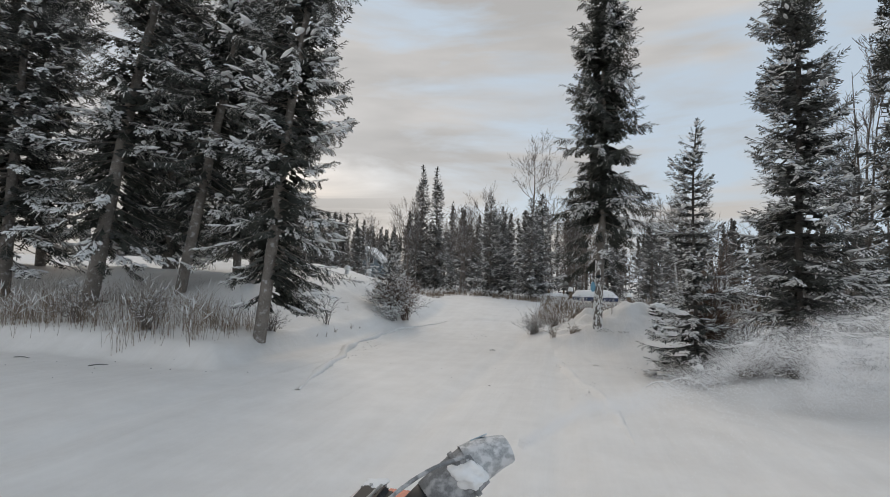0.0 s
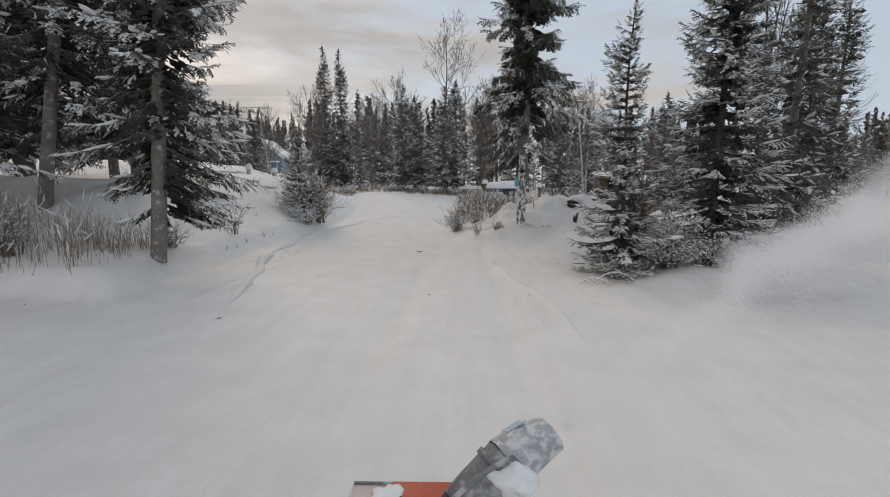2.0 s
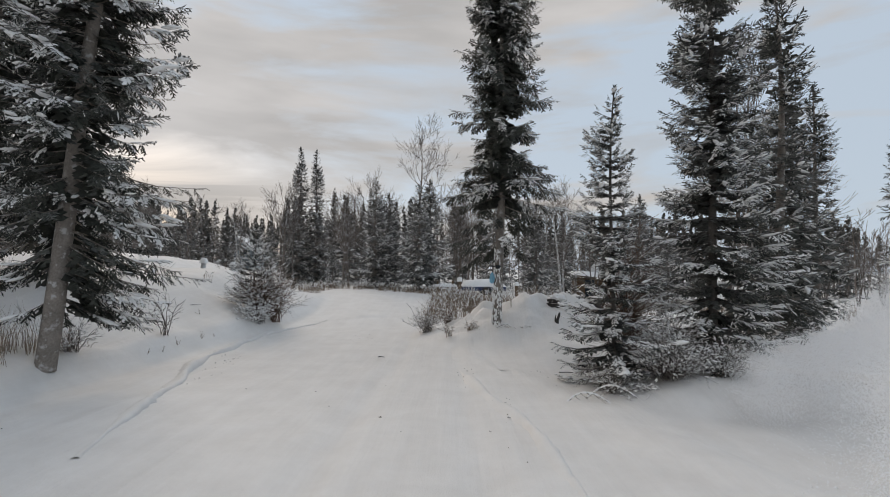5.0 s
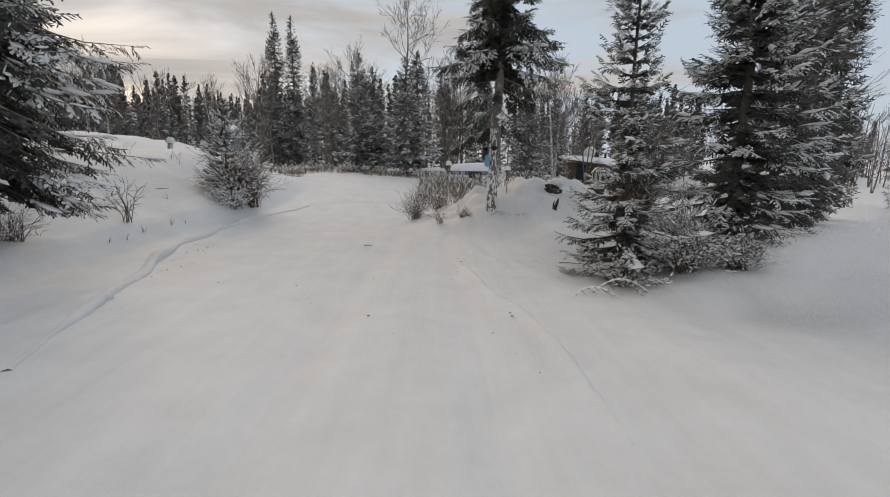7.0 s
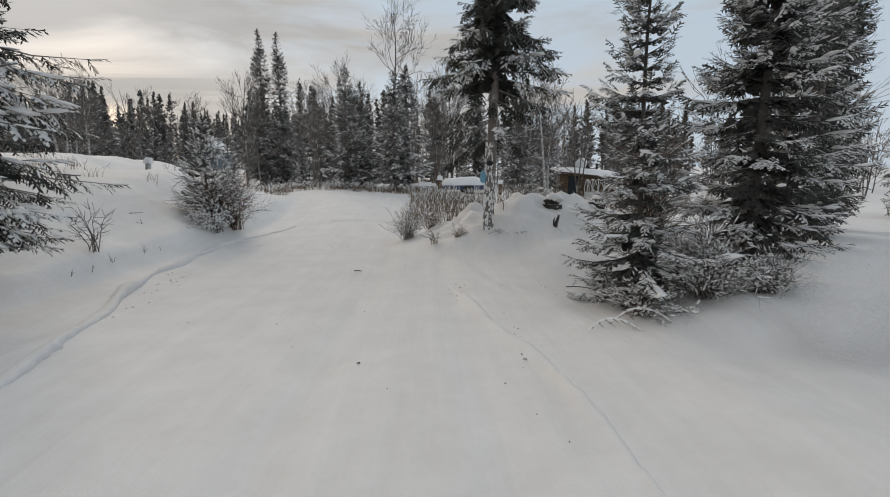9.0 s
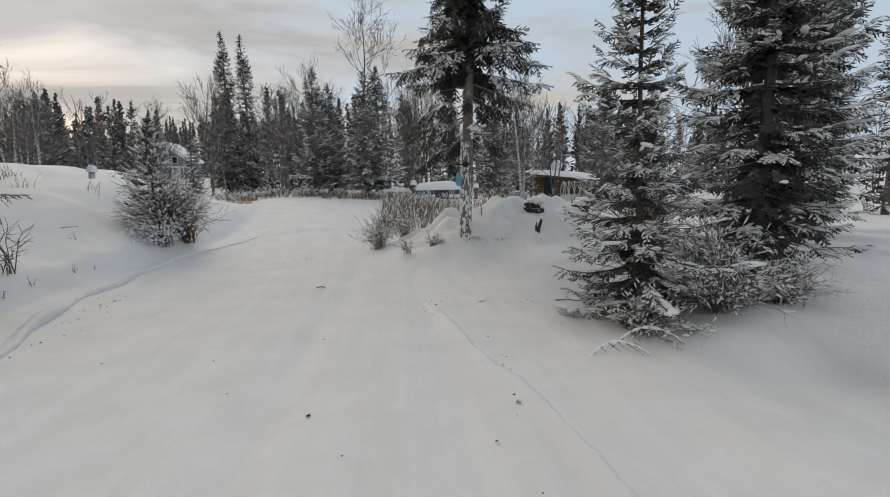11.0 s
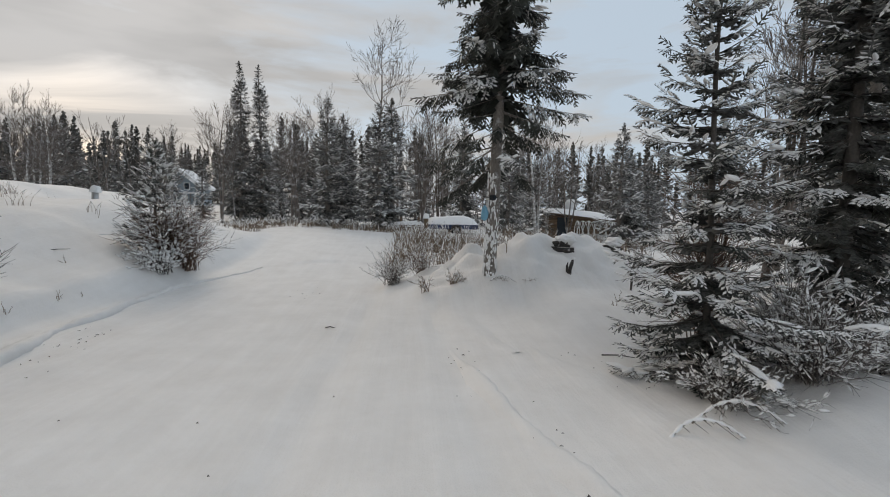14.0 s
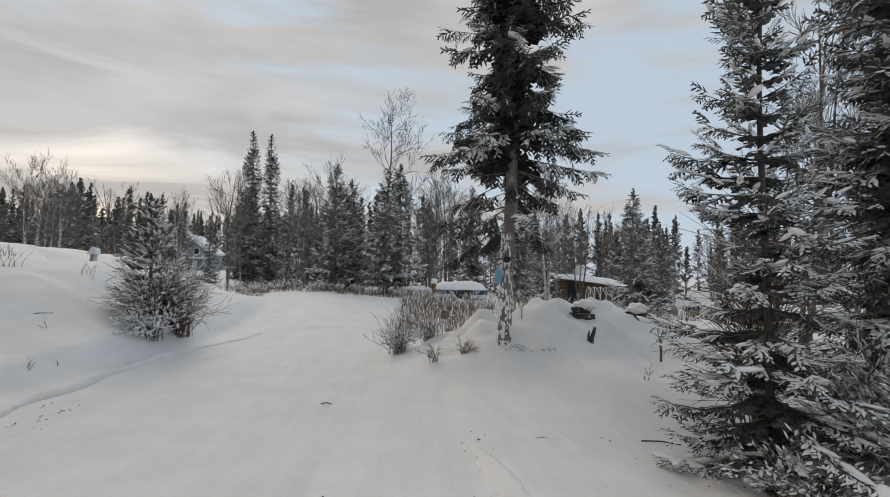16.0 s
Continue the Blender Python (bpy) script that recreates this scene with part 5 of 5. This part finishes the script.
    for r0, r1 in zip(rings, rings[1:]):
        for k in range(12):
            bm.faces.new((r0[k], r0[(k + 1) % 12], r1[(k + 1) % 12], r1[k]))
    hood = part("deflector", bm, M_ICED, m, "grey plastic hood crusted with snow", smooth=True)
    bm = bmesh.new()
    c = tip + d * 0.05 - side * 0.04 + top * 0.084
    vs = [bm.verts.new(c + d * a * 0.04 + (side * 0.85 + top * 0.4) * b * 0.03 + top * o) for o in (0.0, 0.006) for a, b in ((-1, -1), (1, -1), (1, 1), (-1, 1))]
    for qd in ((0, 1, 2, 3), (7, 6, 5, 4), (0, 4, 5, 1), (1, 5, 6, 2), (2, 6, 7, 3), (3, 7, 4, 0)):
        bm.faces.new([vs[k] for k in qd])
    part("label", bm, M_LABEL, hood, "pale blue sticker")
    snow_blob(m, (0.3, -0.07, 0.83), 0.14, 31)
    snow_blob(m, (0.12, -0.33, 0.46), 0.15, 32)
    snow_blob(m, (0.2, -0.26, 0.43), 0.11, 36)
    snow_blob(m, (-0.22, 0.1, 0.565), 0.16, 33, 0.15, "thin drift of snow")
    snow_blob(m, (0.23, -0.1, 0.47), 0.16, 34, 0.2, "drift of snow behind the chute")
    # gear case and engine
    gear = box_part("gear_case", m, M_BLACK, -0.21, -0.06, -0.2, 0.02, 0.5, 0.72, 0.03, "black chute-turning gear case")
    snow_blob(gear, (-0.135, -0.01, 0.718), 0.1, 35, 0.12, "frost")
    for bx, by in ((-0.15, -0.05), (-0.11, -0.11)):
        tube_part("bolt", gear, M_STEEL, [(bx, by, 0.715), (bx, by, 0.73)], 0.008, 8)
    box_part("bracket", m, M_STEEL, -0.26, -0.18, -0.13, -0.1, 0.55, 0.59, 0.004)
    box_part("engine_cover", m, M_BLACK, -0.24, -0.02, -0.52, -0.24, 0.22, 0.56, 0.03, "black engine cover")
    box_part("frame", m, M_ORANGE, -0.12, 0.14, -0.56, -0.2, 0.14, 0.46, 0.02)
    for s in (-1, 1):
        w = tube_part("wheel", m, M_RUBBER, [(s * 0.2, -0.42, 0.17), (s * 0.3, -0.42, 0.17)], 0.175, 20)
        tube_part("hub", w, M_STEEL, [(s * 0.19, -0.42, 0.17), (s * 0.306, -0.42, 0.17)], 0.07, 12)
    tube_part("control_rod", m, M_STEEL, [(-0.14, -0.74, 0.74), (-0.11, -0.4, 0.755), (-0.085, -0.1, 0.75)], 0.007, 8)
    ts = np.linspace(0, 1, 16)
    arc = np.stack([-0.11 + 0.40 * ts**1.25, -0.42 + 0.36 * ts**0.8, 0.64 + 0.26 * np.sin(ts * 1.45)], -1)
    tube_part("cable", m, M_CRUST, arc, 0.009, 8, "frosted cable")
    m.matrix_basis = pose(x, y, z0, 0, 0, 2) @ Matrix.Scale(1.06, 4)
    tagged(m, "orange snow blower with a black chute, dusted with snow", "snow blower")


BLOWER = (0.93, 4.07)
snow_blower(*BLOWER)


def flakes(name, P, size, rng):
    """Loose flakes in the air, each one small face turned its own way."""
    keep = P[:, 2] > land(P[:, 0], P[:, 1]) + 0.01
    P, size = P[keep], size[keep]
    a = unit(rng.normal(0, 1, (len(P), 3)))
    b = unit(cross(a, unit(rng.normal(0, 1, (len(P), 3)))))
    h = Heap()
    tv = np.array([(-0.5, -0.45, 0), (0.5, -0.4, 0.1), (0.0, 0.6, 0)])
    h.many(tv, np.array([(0, 1, 2)]), P, a * size[:, None], b * size[:, None], cross(a, b) * size[:, None])
    return h.put(name, M_FLAKE)


def billow(P, rng, k, amount):
    """Pushes flakes together into soft rolling clumps."""
    for q in range(3):
        ph = rng.uniform(0, 6.28, 3)
        P = P + amount * np.stack([np.sin(k * (q + 1) * P[:, 2] + ph[0] + 1.5 * np.sin(k * P[:, 0])), np.sin(k * (q + 1) * P[:, 0] + ph[1]), np.sin(k * (q + 1) * (P[:, 0] + 0.6 * P[:, 1]) + ph[2])], -1) / (q + 1)
    return P


def plume(x, y):
    """A dense jet from the chute and the thinner powder falling out of it."""
    rng = np.random.default_rng(77)
    start = np.array([x + 0.51, y + 0.14, at_land(x, y) + 0.97])
    along, side = np.array([0.73, 0.68, 0.0]), np.array([0.68, -0.73, 0.0])
    reach = 7.6

    def path(s):
        return start + along * (s * reach)[:, None] + UP * (1.35 * s - 0.75 * s**2)[:, None]

    n, k = 110000, 50000
    s = rng.beta(0.9, 1.3, n)
    wide = 0.035 + 0.42 * s**1.1
    jet = path(s) + side * (rng.normal(0, 1, n) * wide * 0.6)[:, None] + UP * (rng.normal(0, 1, n) * wide * 0.42)[:, None]
    s2 = 0.15 + 1.0 * rng.beta(1.5, 1.4, k)
    powder = path(s2) + side * (rng.normal(0, 0.5, k) * s2)[:, None] - UP * (rng.exponential(0.36, k) * (0.15 + s2))[:, None] + along * rng.normal(0, 0.3, k)[:, None]
    P = billow(np.concatenate([jet, powder]), rng, 3.1, 0.03)
    ob = flakes("thrown_snow", P, np.concatenate([0.0025 + 0.004 * s * rng.uniform(0.6, 1.2, n), rng.uniform(0.003, 0.007, k)]), rng)
    return tagged(ob, "white plume of powder snow thrown from the chute", "snow plume", kind="stuff")


plume(*BLOWER)


def drifting_powder():
    """Powder snow hanging in the air beside the brush, thick along its rising upper edge, thin below."""
    rng = np.random.default_rng(78)
    n, k = 150000, 90000
    u = rng.beta(1.2, 1.2, n + k)
    top = 0.35 + 2.3 * u**0.9 + 0.08 * np.sin(11 * u)
    depth = np.concatenate([np.abs(rng.normal(0, 1, n)) * (0.12 + 0.5 * np.sqrt(u[:n])) - 0.06, rng.exponential(0.7, k)])
    x, y = 5.1 + 4.0 * u + rng.normal(0, 0.12, n + k), 10.2 + 0.8 * u + rng.normal(0, 0.25, n + k)
    P = billow(np.stack([x, y, at_land(5.0, 10.0) + top - depth], -1), rng, 2.3, 0.07)
    ob = flakes("drifting_powder", P, rng.uniform(0.006, 0.0095, n + k), rng)
    return tagged(ob, "drifting cloud of powder snow beside the brush", "snow cloud", kind="stuff")


drifting_powder()
